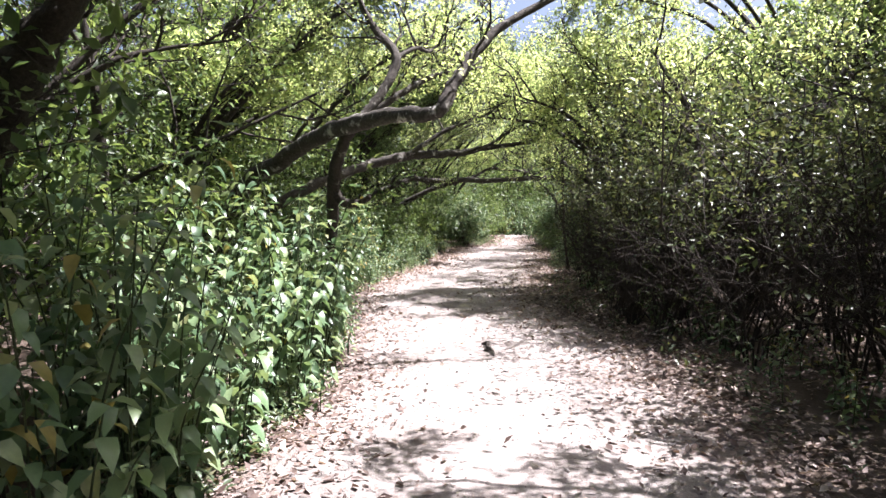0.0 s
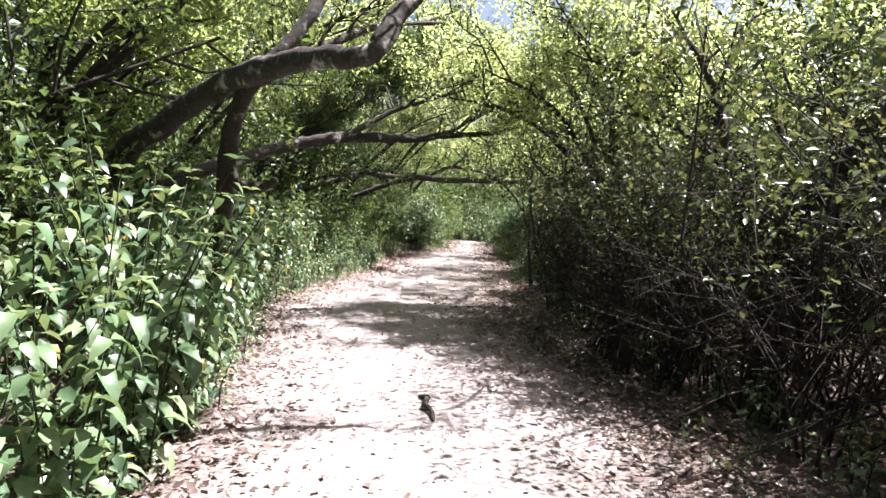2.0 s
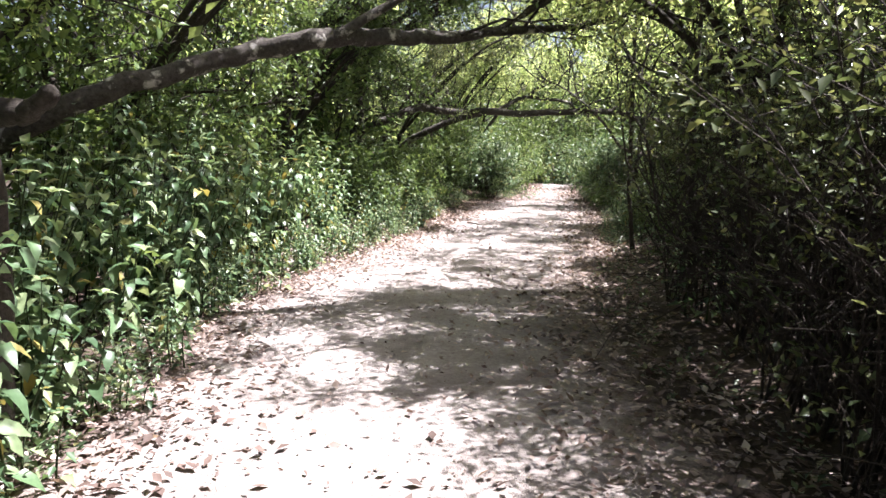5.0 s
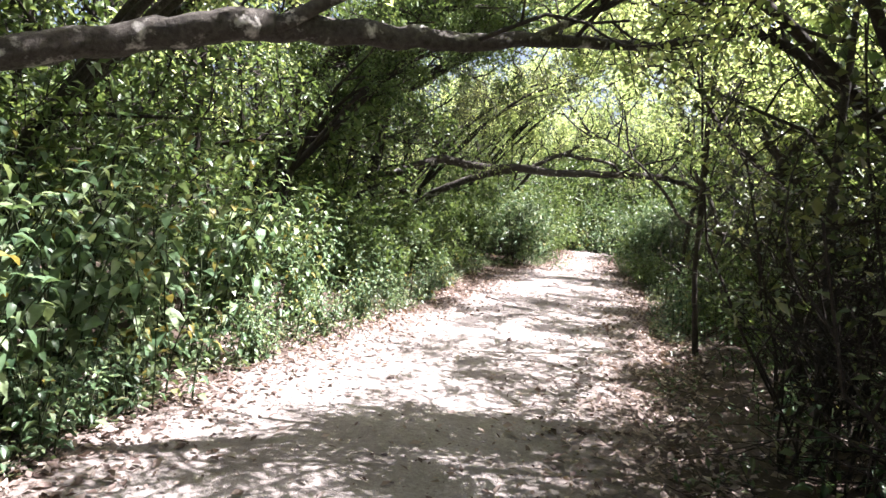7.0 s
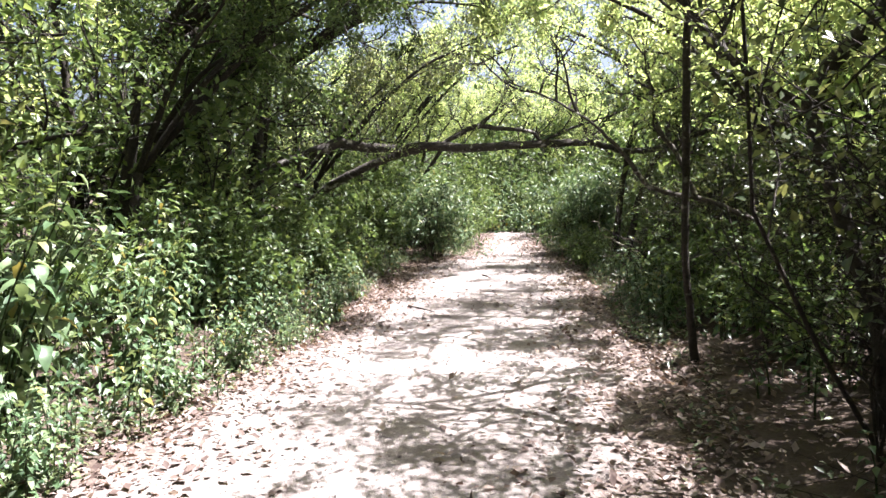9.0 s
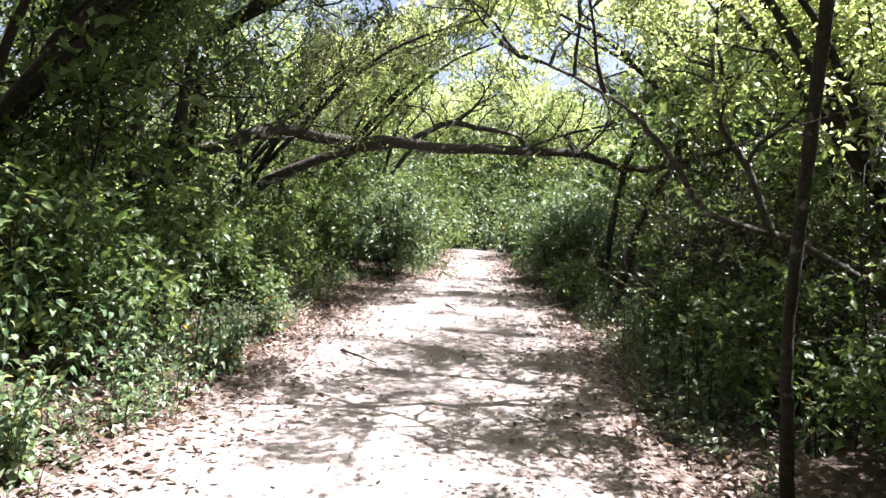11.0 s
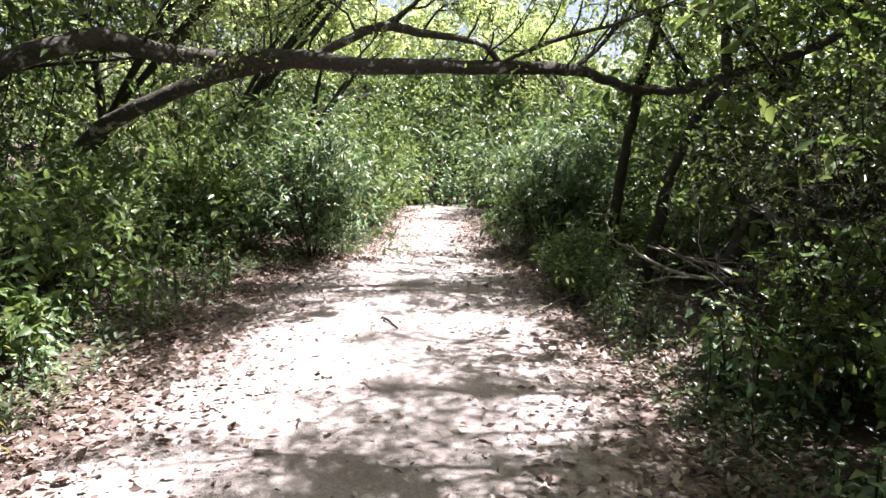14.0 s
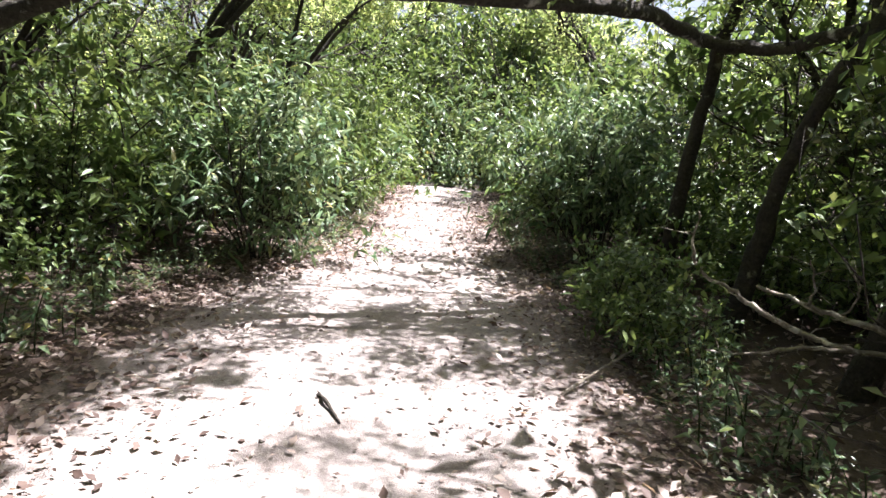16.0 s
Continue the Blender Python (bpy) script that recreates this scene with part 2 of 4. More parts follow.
def leaves_on(rng, twigs, per, size, narrow=0.5, spread=0.9, fine=False, droop=0.15, scatter=0.03):
    """Leaves set along both sides of the twigs."""
    P, D = [], []
    for pts, length in twigs:
        u = np.sort(rng.random(per)) * (len(pts) - 1) * .999
        i = u.astype(int)
        seg = pts[i + 1] - pts[i]
        P.append(pts[i] + seg * (u - i)[:, None] + rng.normal(0, scatter, (per, 3)))
        side = unit(np.cross(unit(seg), rng.normal(0, 1, (per, 3))))
        D.append(unit(seg) * .5 + side * spread)
    P, D = np.vstack(P), np.vstack(D)
    n = len(P)
    N = np.array([0, 0, 1.0]) + rng.normal(0, .55, (n, 3))
    L = size * (.6 + .7 * rng.random(n))
    return blades(P, D, N, L, L * narrow * (.85 + .3 * rng.random(n)), fine, droop)


# ---- path plan ----
EDGE_Y = [-14, -3, 0, 3.5, 5.3, 7, 9.4, 11, 13, 15.5, 17, 19.8, 22, 24, 25.5, 27.9, 30, 33.6, 37, 60]
EDGE_L = [-1.2, -1.3, -1.3, -1.2, -1.0, -1.15, -1.4, -1.65, -1.35, -.85, -.5, .0, .15, .55, 1.4, 1.8, 2.05, 2.5, 2.9, 4]
EDGE_R = [2.1, 2.1, 2.1, 2.1, 2.15, 2.2, 1.8, 1.75, 1.95, 2.6, 2.75, 3.3, 3.6, 3.8, 3.75, 3.85, 4.2, 5.0, 5.6, 7]


def left(y):
    return float(np.interp(y, EDGE_Y, EDGE_L))


def right(y):
    return float(np.interp(y, EDGE_Y, EDGE_R))


def bump_z(x, y):
    return .035 * noise.noise((x * .5, y * .5, 0)) + .02 * noise.noise((x * 1.7, y * 1.7, 3))


def ground_z(x, y):
    """Height of the woodland floor: low banks beside a trodden path."""
    a, b = left(y), right(y)
    out = max(a - x, x - b)
    bank = .16 * min(1, max(0, out) / 1.2) + .03 * max(0, min(out, 12) - 1.2) * .4
    return bump_z(x, y) * (1 if abs(x) < 30 and abs(y) < 80 else 0) + bank - (.05 if out < -.12 else 0)


def build_ground():
    xs = sorted(set([-900, -400, -150, -70, -40, -25, -16] + list(np.arange(-10, 14.01, .25)) + [18, 26, 42, 75, 160, 400, 900]))
    ys = sorted(set([-900, -300, -120, -60, -35, -22] + list(np.arange(-14, 44.01, .25)) + [50, 58, 70, 110, 200, 500, 900]))
    V = np.array([(x, y, ground_z(x, y)) for y in ys for x in xs])
    w = len(xs)
    i, j = np.meshgrid(np.arange(len(ys) - 1), np.arange(w - 1), indexing="ij")
    F = np.stack([i * w + j, i * w + j + 1, (i + 1) * w + j + 1, (i + 1) * w + j], -1).reshape(-1, 4)
    tagged(mesh_object("ground", V, F, MAT_GROUND, smooth=True), "brown woodland floor of bare soil and leaf mould", "ground", kind="structure")
    ys = np.arange(-14, 45, .1)
    us = np.linspace(0, 1, 41)
    V, margins = [], []
    for y in ys:
        a = left(y) - .12 + .16 * noise.noise((0, y * 1.3, 5)) + .07 * noise.noise((0, y * 5, 8))
        b = right(y) + .12 + .16 * noise.noise((9, y * 1.3, 5)) + .07 * noise.noise((9, y * 5, 8))
        for u in us:
            x = a + (b - a) * u
            e = min(u, 1 - u) * (b - a)
            z = bump_z(x, y) + .012 * noise.noise((x * 4, y * 4, 1)) + .006 * noise.noise((x * 11, y * 11, 2))
            margins.append(max(0, 1 - (x - a) / .75, 1 - (b - x) / 1.15))
            V.append((x, y, z + .015 - .06 * max(0, 1 - e / .22)))
    w = len(us)
    i, j = np.meshgrid(np.arange(len(ys) - 1), np.arange(w - 1), indexing="ij")
    F = np.stack([i * w + j, i * w + j + 1, (i + 1) * w + j + 1, (i + 1) * w + j], -1).reshape(-1, 4)
    path = mesh_object("footpath", np.array(V), F, MAT_PATH, smooth=True)
    path.data.attributes.new("margin", "FLOAT", "POINT").data.foreach_set("value", np.array(margins, dtype=np.float32))
    tagged(path, "pale dusty trodden earth footpath through the wood", "path", kind="structure")


build_ground()


# ---- plant kinds ----
TWIG_POINTS = {}


def thing(name, label, category, group=""):
    return tagged(new(name), label, category, group)


def stuff(ob, label=""):
    return tagged(ob, label, kind="stuff")


def remember(root, twigs):
    """Keeps the ends of a plant's twigs, to hold the walkway clear of them."""
    TWIG_POINTS[root.name.split(".")[0] + str(len(TWIG_POINTS))] = pts = np.array([p[k] for p, _ in twigs for k in (1, -1)])
    root["twigs"] = len(TWIG_POINTS) - 1
    return pts


def nettle_plant(seed, height, stems, leaf, yellow=1, gap=.095, fine=True, name="leafy_herb", label="tall green herb with broad drooping pointed leaves beside the path", group="broad-leaved herbs along the path"):
    """Upright stems with opposite pairs of large drooping leaves."""
    rng = np.random.default_rng(seed)
    root = thing(name, label, "plant", group)
    P, D, L, ends = [], [], [], []
    for s in range(stems):
        a = rng.random() * 6.28
        base = np.array([math.cos(a), math.sin(a), 0]) * rng.random() * .28
        h = height * (.6 + .45 * rng.random())
        lean = np.array([math.cos(a), math.sin(a), 0]) * h * (.1 + .25 * rng.random())
        pts = spline([base - np.array([0, 0, .08]), base + lean * .25 + np.array([0, 0, h * .5]), base + lean + np.array([0, 0, h])], 7)
        mesh_object("stem", *tube(pts, [.007, .003], 4), MAT_STEM, root, smooth=True)
        ends.append((pts, h))
        m = int(h / gap) + 1
        for k in range(1, m):
            u = k / m * 6
            i = min(int(u), 5)
            q = pts[i] + (pts[i + 1] - pts[i]) * (u - i)
            b = k * 1.57 + a
            for sgn in (1, -1):
                b2 = b + rng.normal(0, .3)
                d = np.array([math.cos(b2) * sgn, math.sin(b2) * sgn, .1 - .85 * rng.random()])
                P.append(q + d * .03)
                D.append(d)
                L.append(leaf * (1.15 - .5 * k / m) * (.7 + .5 * rng.random()))
        for k in range(4):
            P.append(pts[-1])
            D.append(np.array([math.cos(k * 1.57 + a), math.sin(k * 1.57 + a), .5]))
            L.append(leaf * .5)
    remember(root, ends)
    P, D, L = np.array(P), np.array(D), np.array(L)
    N = np.array([0, 0, 1.0]) + rng.normal(0, .25, P.shape)
    pick = np.zeros(len(P), bool)
    if yellow:
        pick[rng.choice(len(P), yellow, replace=False)] = True
    stuff(mesh_object("foliage", *blades(P[~pick], D[~pick], N[~pick], L[~pick], L[~pick] * .58, fine, .3), MAT_NETTLE, root))
    for k in np.flatnonzero(pick):
        mesh_object("yellow_leaf", *blades(P[[k]], D[[k]] - np.array([0, 0, .8]), N[[k]], L[[k]], L[[k]] * .56, True, .3), MAT_YELLOW, root, "yellow wilted leaf")
    return root


def leaf_by_leaf_herb(seed, height, stems, leaf):
    """A herb near the walker: every leaf is a part of its own on one shared blade."""
    rng = np.random.default_rng(seed)
    root = thing("broad_leaved_herb", "green herb with large toothed pointed leaves at the path's edge", "plant", "broad-leaved herbs along the path")
    V, F = blades([(0, 0, 0)], [(1, 0, 0)], [(0, 0, 1.0)], [1.0], [.6], True, .3)
    blade = None
    ends = []
    for s in range(stems):
        a = s * 6.28 / stems + rng.random()
        out = np.array([math.cos(a), math.sin(a), 0])
        h = height * (.65 + .4 * rng.random())
        pts = spline([out * .1 - np.array([0, 0, .08]), out * .16 + np.array([0, 0, h * .5]), out * (.2 + .25 * rng.random()) + np.array([0, 0, h])], 7)
        stalk = mesh_object("stem", *tube(pts, [.007, .003], 5), MAT_STEM, root, smooth=True)
        ends.append((pts, h))
        m = int(h / .13) + 1
        for k in range(1, m + 1):
            u = min(k / m, .999) * 6
            i = int(u)
            q = pts[i] + (pts[i + 1] - pts[i]) * (u - i)
            for sgn in (0, math.pi):
                b = k * 1.57 + a + sgn + rng.normal(0, .3)
                size = leaf * (1.15 - .45 * k / m) * (.75 + .45 * rng.random())
                mtx = pose(*q, rng.normal(0, 14), 25 * rng.random() + 4, math.degrees(b)) @ Matrix.Diagonal((size, size, size, 1))
                if blade is None:
                    ob = mesh_object("leaf", V, F, MAT_NETTLE, stalk)
                    blade = ob.data
                else:
                    ob = new("leaf", blade)
                    ob.parent = stalk
                ob.matrix_basis = mtx
    remember(root, ends)
    return root


def shrub(seed, name, label, height, radius, stems, kids, per, size, mat, narrow=.5, fine=False, group="", wander=.4, droop=.15, bare=0.0):
    """Many stems from one root, spreading into a leafy mass down to the ground."""
    rng = np.random.default_rng(seed)
    root = thing(name, label, "shrub", group)
    twigs = []
    for s in range(stems):
        tubes = []
        a = s * 2.4 + rng.random()
        out = (.2 + .8 * rng.random()) * radius / height
        d = np.array([math.cos(a) * out, math.sin(a) * out, 1.0])
        grow(rng, tubes, twigs, (math.cos(a) * .08, math.sin(a) * .08, -.08), d, height * (.5 + .5 * rng.random()), .012, len(kids), kids, .15, wander, 4)
        mesh_object("stem", *join(tubes), MAT_TWIG, root)
    remember(root, twigs)
    twigs = [w for w in twigs if w[0][-1][2] > bare or rng.random() < .12]
    stuff(mesh_object("foliage", *leaves_on(rng, twigs, per, size, narrow, .9, fine, droop), mat, root))
    return root


def tree(seed, name, label, height, spread, limbs, kids, per, size, mat, trunk_r=.09, lean=(0, 0), clear=.5, narrow=.5):
    """A tapering trunk with limbs and an open crown."""
    rng = np.random.default_rng(seed)
    root = thing(name, label, "tree", "woodland trees")
    top = np.array([lean[0], lean[1], height * .75])
    mid = top * .5 + np.array([rng.normal(0, .12), rng.normal(0, .12), 0])
    pts = spline([(0, 0, -.2), (0.02, 0, .3), mid, top], 14)
    mesh_object("trunk", *tube(pts, [trunk_r * 1.25, trunk_r, trunk_r * .7, trunk_r * .4], 9, rng, .12), MAT_BARK_DARK, root, smooth=True)
    twigs = []
    for k in range(limbs):
        tubes = []
        u = clear + (1 - clear) * (k + .5) / limbs
        q = pts[min(int(u * 13), 13)]
        a = k * 2.4 + rng.random()
        grow(rng, tubes, twigs, q, (math.cos(a), math.sin(a), .25 + .5 * u), spread * (.8 + .4 * rng.random()), trunk_r * .42, len(kids), kids, .2, .45, 5)
        mesh_object("limb", *join(tubes), MAT_BARK_DARK, root)
    remember(root, twigs)
    stuff(mesh_object("crown", *leaves_on(rng, twigs, per, size, narrow, .9, False, .1, .08), mat, root))
    return root


def limb_tree(seed, name, label, limbs, twigs_at=(), kids=(5, 4), per=14, size=.07, mat=None, bark=None, narrow=.5, reach=1.0, group="", up=.2, fine=False, dark=()):
    """A tree given by its bowed limbs: (points, radii). twigs_at: (limb, from, to, count) where branchlets spring.
    dark: limbs whose bark colour stands in for shade.
    """
    rng = np.random.default_rng(seed)
    root = thing(name, label, "tree", group)
    bark = bark or MAT_BARK
    base = np.array(limbs[0][0][0], float)
    root.location = base
    twigs, tubes = [], []
    curves, bearers = [], []
    for k, (pts, radii) in enumerate(limbs):
        c = spline(np.array(pts, float) - base, 8 * len(pts))
        c += np.array([[noise.noise((i * .35, k, d * 7.0)) for d in range(3)] for i in range(len(c))]) * radii[0] * .25
        curves.append(c)
        stem = mesh_object("trunk" if k == 0 else "limb", *tube(c, radii, 10, rng, .13), bark if k not in dark else MAT_BARK_DARK, root, smooth=True)
        bearers.append(stem)
    for k, u0, u1, count in twigs_at:
        c = curves[k]
        for j in range(count):
            tubes = []
            u = u0 + (u1 - u0) * (j + rng.random()) / count
            i = min(int(u * (len(c) - 1)), len(c) - 2)
            axis = unit(c[i + 1] - c[i])
            side = unit(np.cross(axis, rng.normal(0, 1, 3)))
            side[2] = abs(side[2]) * .8
            grow(rng, tubes, twigs, c[i], axis * .6 + side, reach * (.6 + .6 * rng.random()), .016, len(kids), kids, up, .55, 5)
            mesh_object("branch", *join(tubes), MAT_BARK_DARK, bearers[k])
    if twigs and per:
        stuff(mesh_object("crown", *leaves_on(rng, twigs, per, size, narrow, .9, fine, .1, .05), mat or MAT_CANOPY, root))
    return root


def overhang(seed, base, tips, name="overhanging_tree", label="dark-barked tree whose leafy boughs arch over the path", per=20, size=.068, mat=None, r=.08, fork=1.7, kids=(5, 5), reach=1.0, narrow=.5, lower=.35, count=5, fine=False):
    """A tree whose limbs rise from the trunk and arch out to the given tips."""
    b = np.array((*base, ground_z(*base) - .1))
    mean = np.mean(np.array(tips), axis=0)
    f = b + np.array([(mean[0] - b[0]) * .12, (mean[1] - b[1]) * .12, fork])
    limbs = [([b, b + (f - b) * .5 + np.array([.06, -.05, 0]), f], [r * 1.2, r, r * .8])]
    for t in tips:
        t = np.array(t, float)
        m = f + (t - f) * .5 + np.array([0, 0, .25 * np.linalg.norm(t[:2] - f[:2]) * .6])
        limbs.append(([f, m, t], [r * .62, r * .4, r * .12]))
    at = [(k + 1, lower, 1.0, count) for k in range(len(tips))]
    return limb_tree(seed, name, label, limbs, at, kids, per, size, mat or MAT_CANOPY, MAT_BARK_DARK, narrow, reach, "overhanging trees", fine=fine)


def in_walkway(m, pts):
    """How many twig ends would hang into the walkway."""
    M = np.array(m)
    q = pts @ M[:3, :3].T + M[:3, 3]
    mid = np.interp(q[:, 1], [-5, 0, 9, 18.5, 28], [0, 0, .62, 1.75, 2.8])
    return int(((abs(q[:, 0] - mid) < .84) & (q[:, 2] < 2.25) & (q[:, 1] < 22)).sum())


def put(proto, spots, rng, size=(.8, 1.2)):
    """Stands the prototypes and their copies at the spots (x, y), turned so as to keep the walkway clear."""
    keys = list(TWIG_POINTS)
    for i, (x, y) in enumerate(spots):
        p = proto[i % len(proto)]
        s = size[0] + (size[1] - size[0]) * rng.random()
        best = None
        for _ in range(8):
            m = pose(x, y, ground_z(x, y), rng.normal(0, 4), rng.normal(0, 4), rng.random() * 360) @ Matrix.Diagonal((s, s, s * (.9 + .2 * rng.random()), 1))
            n = in_walkway(m, TWIG_POINTS[keys[p["twigs"]]])
            if best is None or n < best[0]:
                best = (n, m)
            if n == 0:
                break
        if best[0] > 5:
            continue
        if not p.get("placed"):
            p["placed"] = 1
            p.matrix_basis = best[1]
        else:
            copy_thing(p, best[1] @ Matrix.Diagonal((*[1 / v for v in p.scale], 1)))


def strip(rng, y0, y1, step, off0, off1, side):
    """Spots beside the path, from y0 to y1, off0 to off1 metres outside its edge."""
    out = []
    y = y0
    while y < y1:
        o = off0 + (off1 - off0) * rng.random()
        yy = y + rng.normal(0, step * .25)
        out.append((left(yy) - o, yy) if side < 0 else (right(yy) + o, yy))
        y += step
    return out


# ---- trees that stand out, and boughs added for shade ----
# limbs 1 and 2 get the dark bark as painted shade
limb_tree(201, "leaning_tree", "leaning old tree with bowed grey limbs reaching across the path", [
    ([(-3.6, 10.3, -.1), (-3.1, 9.7, 1.3), (-2.55, 9.1, 1.88), (-2.17, 8.7, 2.02), (-1.46, 7.9, 2.3), (-.96, 7.2, 2.36), (-.49, 6.7, 2.4), (-.07, 6.25, 2.36), (.15, 6.4, 2.72), (.47, 6.6, 3.15), (1.04, 6.8, 3.53), (1.9, 7.0, 3.95)], [.15, .12, .10, .085, .07, .058, .045, .03]),
    ([(-.98, 7.35, 2.36), (-1.17, 7.6, 2.05), (-1.26, 7.8, 1.71), (-1.32, 8.0, 1.1), (-1.5, 8.2, -.1)], [.07, .075, .065, .06]),
    ([(-1.26, 7.8, 1.72), (-1.16, 7.8, 1.56), (-.98, 7.75, 1.54), (-.83, 7.7, 1.6)], [.06, .05, .03]),
    ([(-.9, 7.15, 2.36), (-.68, 7.25, 2.66), (-.5, 7.4, 3.1), (-.75, 7.55, 3.45), (-.95, 7.7, 3.9), (-.9, 7.9, 4.5)], [.06, .05, .035, .02]),
    ([(-.5, 7.4, 3.1), (-.3, 7.6, 3.25), (-.12, 7.9, 3.3), (.2, 8.2, 3.7)], [.03, .022, .01]),
    ([(-1.7, 8.2, 2.2), (-1.1, 8.1, 2.45), (-.5, 8.2, 2.85), (-.1, 8.5, 3.12), (.5, 8.9, 3.3)], [.05, .04, .02]),
    ([(-3.3, 9.7, 1.0), (-2.2, 9.95, 1.66), (-1.62, 10.4, 1.96), (-1.2, 10.75, 2.15), (-.77, 10.85, 2.26), (-.54, 11.1, 2.33), (-.07, 11.3, 2.37), (.32, 11.5, 2.41), (.77, 11.75, 2.51), (1.5, 12.3, 2.66), (2.3, 12.8, 2.95)], [.09, .085, .078, .072, .065, .055, .04, .02]),
    ([(-.6, 11.0, 2.31), (-.01, 11.25, 2.72), (.38, 11.4, 2.9), (1.1, 11.7, 3.2)], [.045, .03, .012]),
    ([(.7, 11.7, 2.5), (1.1, 11.9, 2.76), (1.6, 12.2, 3.1)], [.032, .022, .01]),
], [(0, .72, 1, 6), (3, .4, 1, 7), (4, .3, 1, 4), (5, .4, 1, 5), (6, .72, 1, 5), (7, .3, 1, 5), (8, .3, 1, 4)], (4, 4), 10, .05, MAT_CANOPY, MAT_BARK, .5, .8, dark=(1, 2))

limb_tree(202, "arching_tree", "crooked old tree whose long lichened limb arches low over the path", [
    ([(-3.1, 22.4, -.1), (-2.9, 22.4, 1.2), (-2.38, 22.3, 1.82), (-1.32, 22.3, 2.3), (-.95, 22.55, 2.44), (-.6, 22.75, 2.38), (0, 23, 2.36), (.85, 23, 2.4), (1.48, 23.1, 2.37), (2.6, 23.4, 2.45), (3.6, 23.6, 2.5), (4.1, 23.8, 2.5), (4.65, 24, 2.38), (5.2, 23.9, 2.34), (5.45, 23.2, 2.42), (5.85, 22.5, 2.6), (6.2, 21.9, 2.85)], [.13, .11, .1, .09, .085, .075, .07, .065, .06, .04]),
    ([(-2.7, 24, -.1), (-2.1, 23.8, 1.0), (-1.41, 23.5, 1.57), (-1.1, 23.3, 1.75), (-.43, 23.2, 2.07), (.14, 23.1, 2.25), (.7, 23.05, 2.36), (1.09, 23, 2.4)], [.09, .08, .07, .055]),
    ([(-3.1, 22.4, .6), (-3.05, 22.5, 2.16), (-3.02, 22.5, 3.07), (-2.86, 22.5, 3.5), (-2.4, 22.6, 4.6)], [.09, .08, .05]),
    ([(-2.75, 23.6, .2), (-2.57, 23, 2.0), (-2.57, 23, 2.94), (-2.76, 23, 3.6), (-2.9, 23.1, 4.6)], [.07, .06, .03]),
    ([(.9, 23, 2.4), (1.3, 23.1, 2.65), (1.65, 23.2, 2.8), (2.07, 23.3, 2.77), (2.72, 23.4, 2.71), (2.98, 23.5, 2.5)], [.055, .05, .04, .035]),
    ([(1.6, 23.2, 2.78), (2.0, 23.3, 3.1), (2.3, 23.5, 3.6)], [.035, .02, .01]),
    ([(3.9, 23.7, 2.52), (4.29, 23.8, 2.86), (4.66, 23.9, 3.37), (4.9, 24.1, 4.0)], [.035, .025, .012]),
    ([(2.9, 23.5, 2.48), (3.5, 23.3, 2.75), (4.3, 23.2, 3.0), (5.0, 23.1, 3.3)], [.03, .02, .01]),
    ([(5.5, 23.1, 2.43), (5.9, 22.8, 2.2), (6.5, 22.6, 2.1)], [.035, .025, .015]),
], [(0, .25, .95, 16), (2, .5, 1, 6), (3, .5, 1, 6), (4, .2, .9, 6), (5, .3, 1, 4), (6, .2, 1, 6), (7, .2, 1, 6)], (5, 4), 12, .05, MAT_CANOPY, MAT_BARK, .5, .9)

limb_tree(203, "slanting_tree", "dark slanting tree trunk forking below its crown", [
    ([(4.4, 22.6, -.1), (4.58, 22.6, .83), (4.65, 22.6, 1.25), (4.88, 22.6, 1.86), (5.07, 22.6, 2.17), (5.27, 22.7, 2.37), (5.29, 22.8, 2.77), (5.37, 22.9, 3.2), (5.6, 23, 4.6)], [.075, .062, .055, .05, .03])],
    [(0, .7, 1, 7)], (6, 5), 14, .07, MAT_CANOPY, MAT_BARK_DARK)
limb_tree(204, "slender_tree", "slender upright tree with dark bark behind shrubs", [
    ([(4.7, 24.3, -.1), (4.85, 24.3, 1.54), (4.94, 24.3, 1.99), (4.97, 24.3, 2.37), (5.12, 24.3, 2.87), (5.19, 24.3, 3.49), (5.3, 24.4, 5)], [.075, .064, .052, .035])],
    [(0, .6, 1, 7)], (6, 5), 14, .07, MAT_CANOPY, MAT_BARK_DARK)
limb_tree(205, "low_slanting_tree", "dark low slanting trunk at the thicket's edge", [
    ([(4.5, 21.5, -.1), (4.81, 21.5, .68), (5.04, 21.5, 1.08), (5.42, 21.3, 1.4), (6.2, 21, 1.9), (6.8, 20.6, 2.9)], [.09, .08, .07, .04])],
    [(0, .75, 1, 5)], (5, 4), 12, .07, MAT_CANOPY, MAT_BARK_DARK)
limb_tree(206, "bent_tree", "thin bent tree with pale grey bark bowing over the path", [
    ([(5.2, 16.3, -.1), (4.4, 16.4, .85), (3.58, 16.5, 1.33), (3.17, 16.5, 1.44), (2.83, 16.5, 1.54), (2.58, 16.5, 1.85), (2.4, 16.5, 2.03), (2.24, 16.6, 2.2), (1.98, 17, 2.45), (1.5, 17.5, 2.75)], [.04, .033, .024, .018, .015, .01]),
    ([(3.3, 16.5, 1.43), (3.15, 16.6, 1.85), (2.95, 16.7, 2.2), (2.9, 16.8, 2.8)], [.03, .025, .012])],
    [(0, .8, 1, 6), (1, .3, 1, 5)], (5, 4), 10, .055, MAT_CANOPY, MAT_BARK, .5, .7)
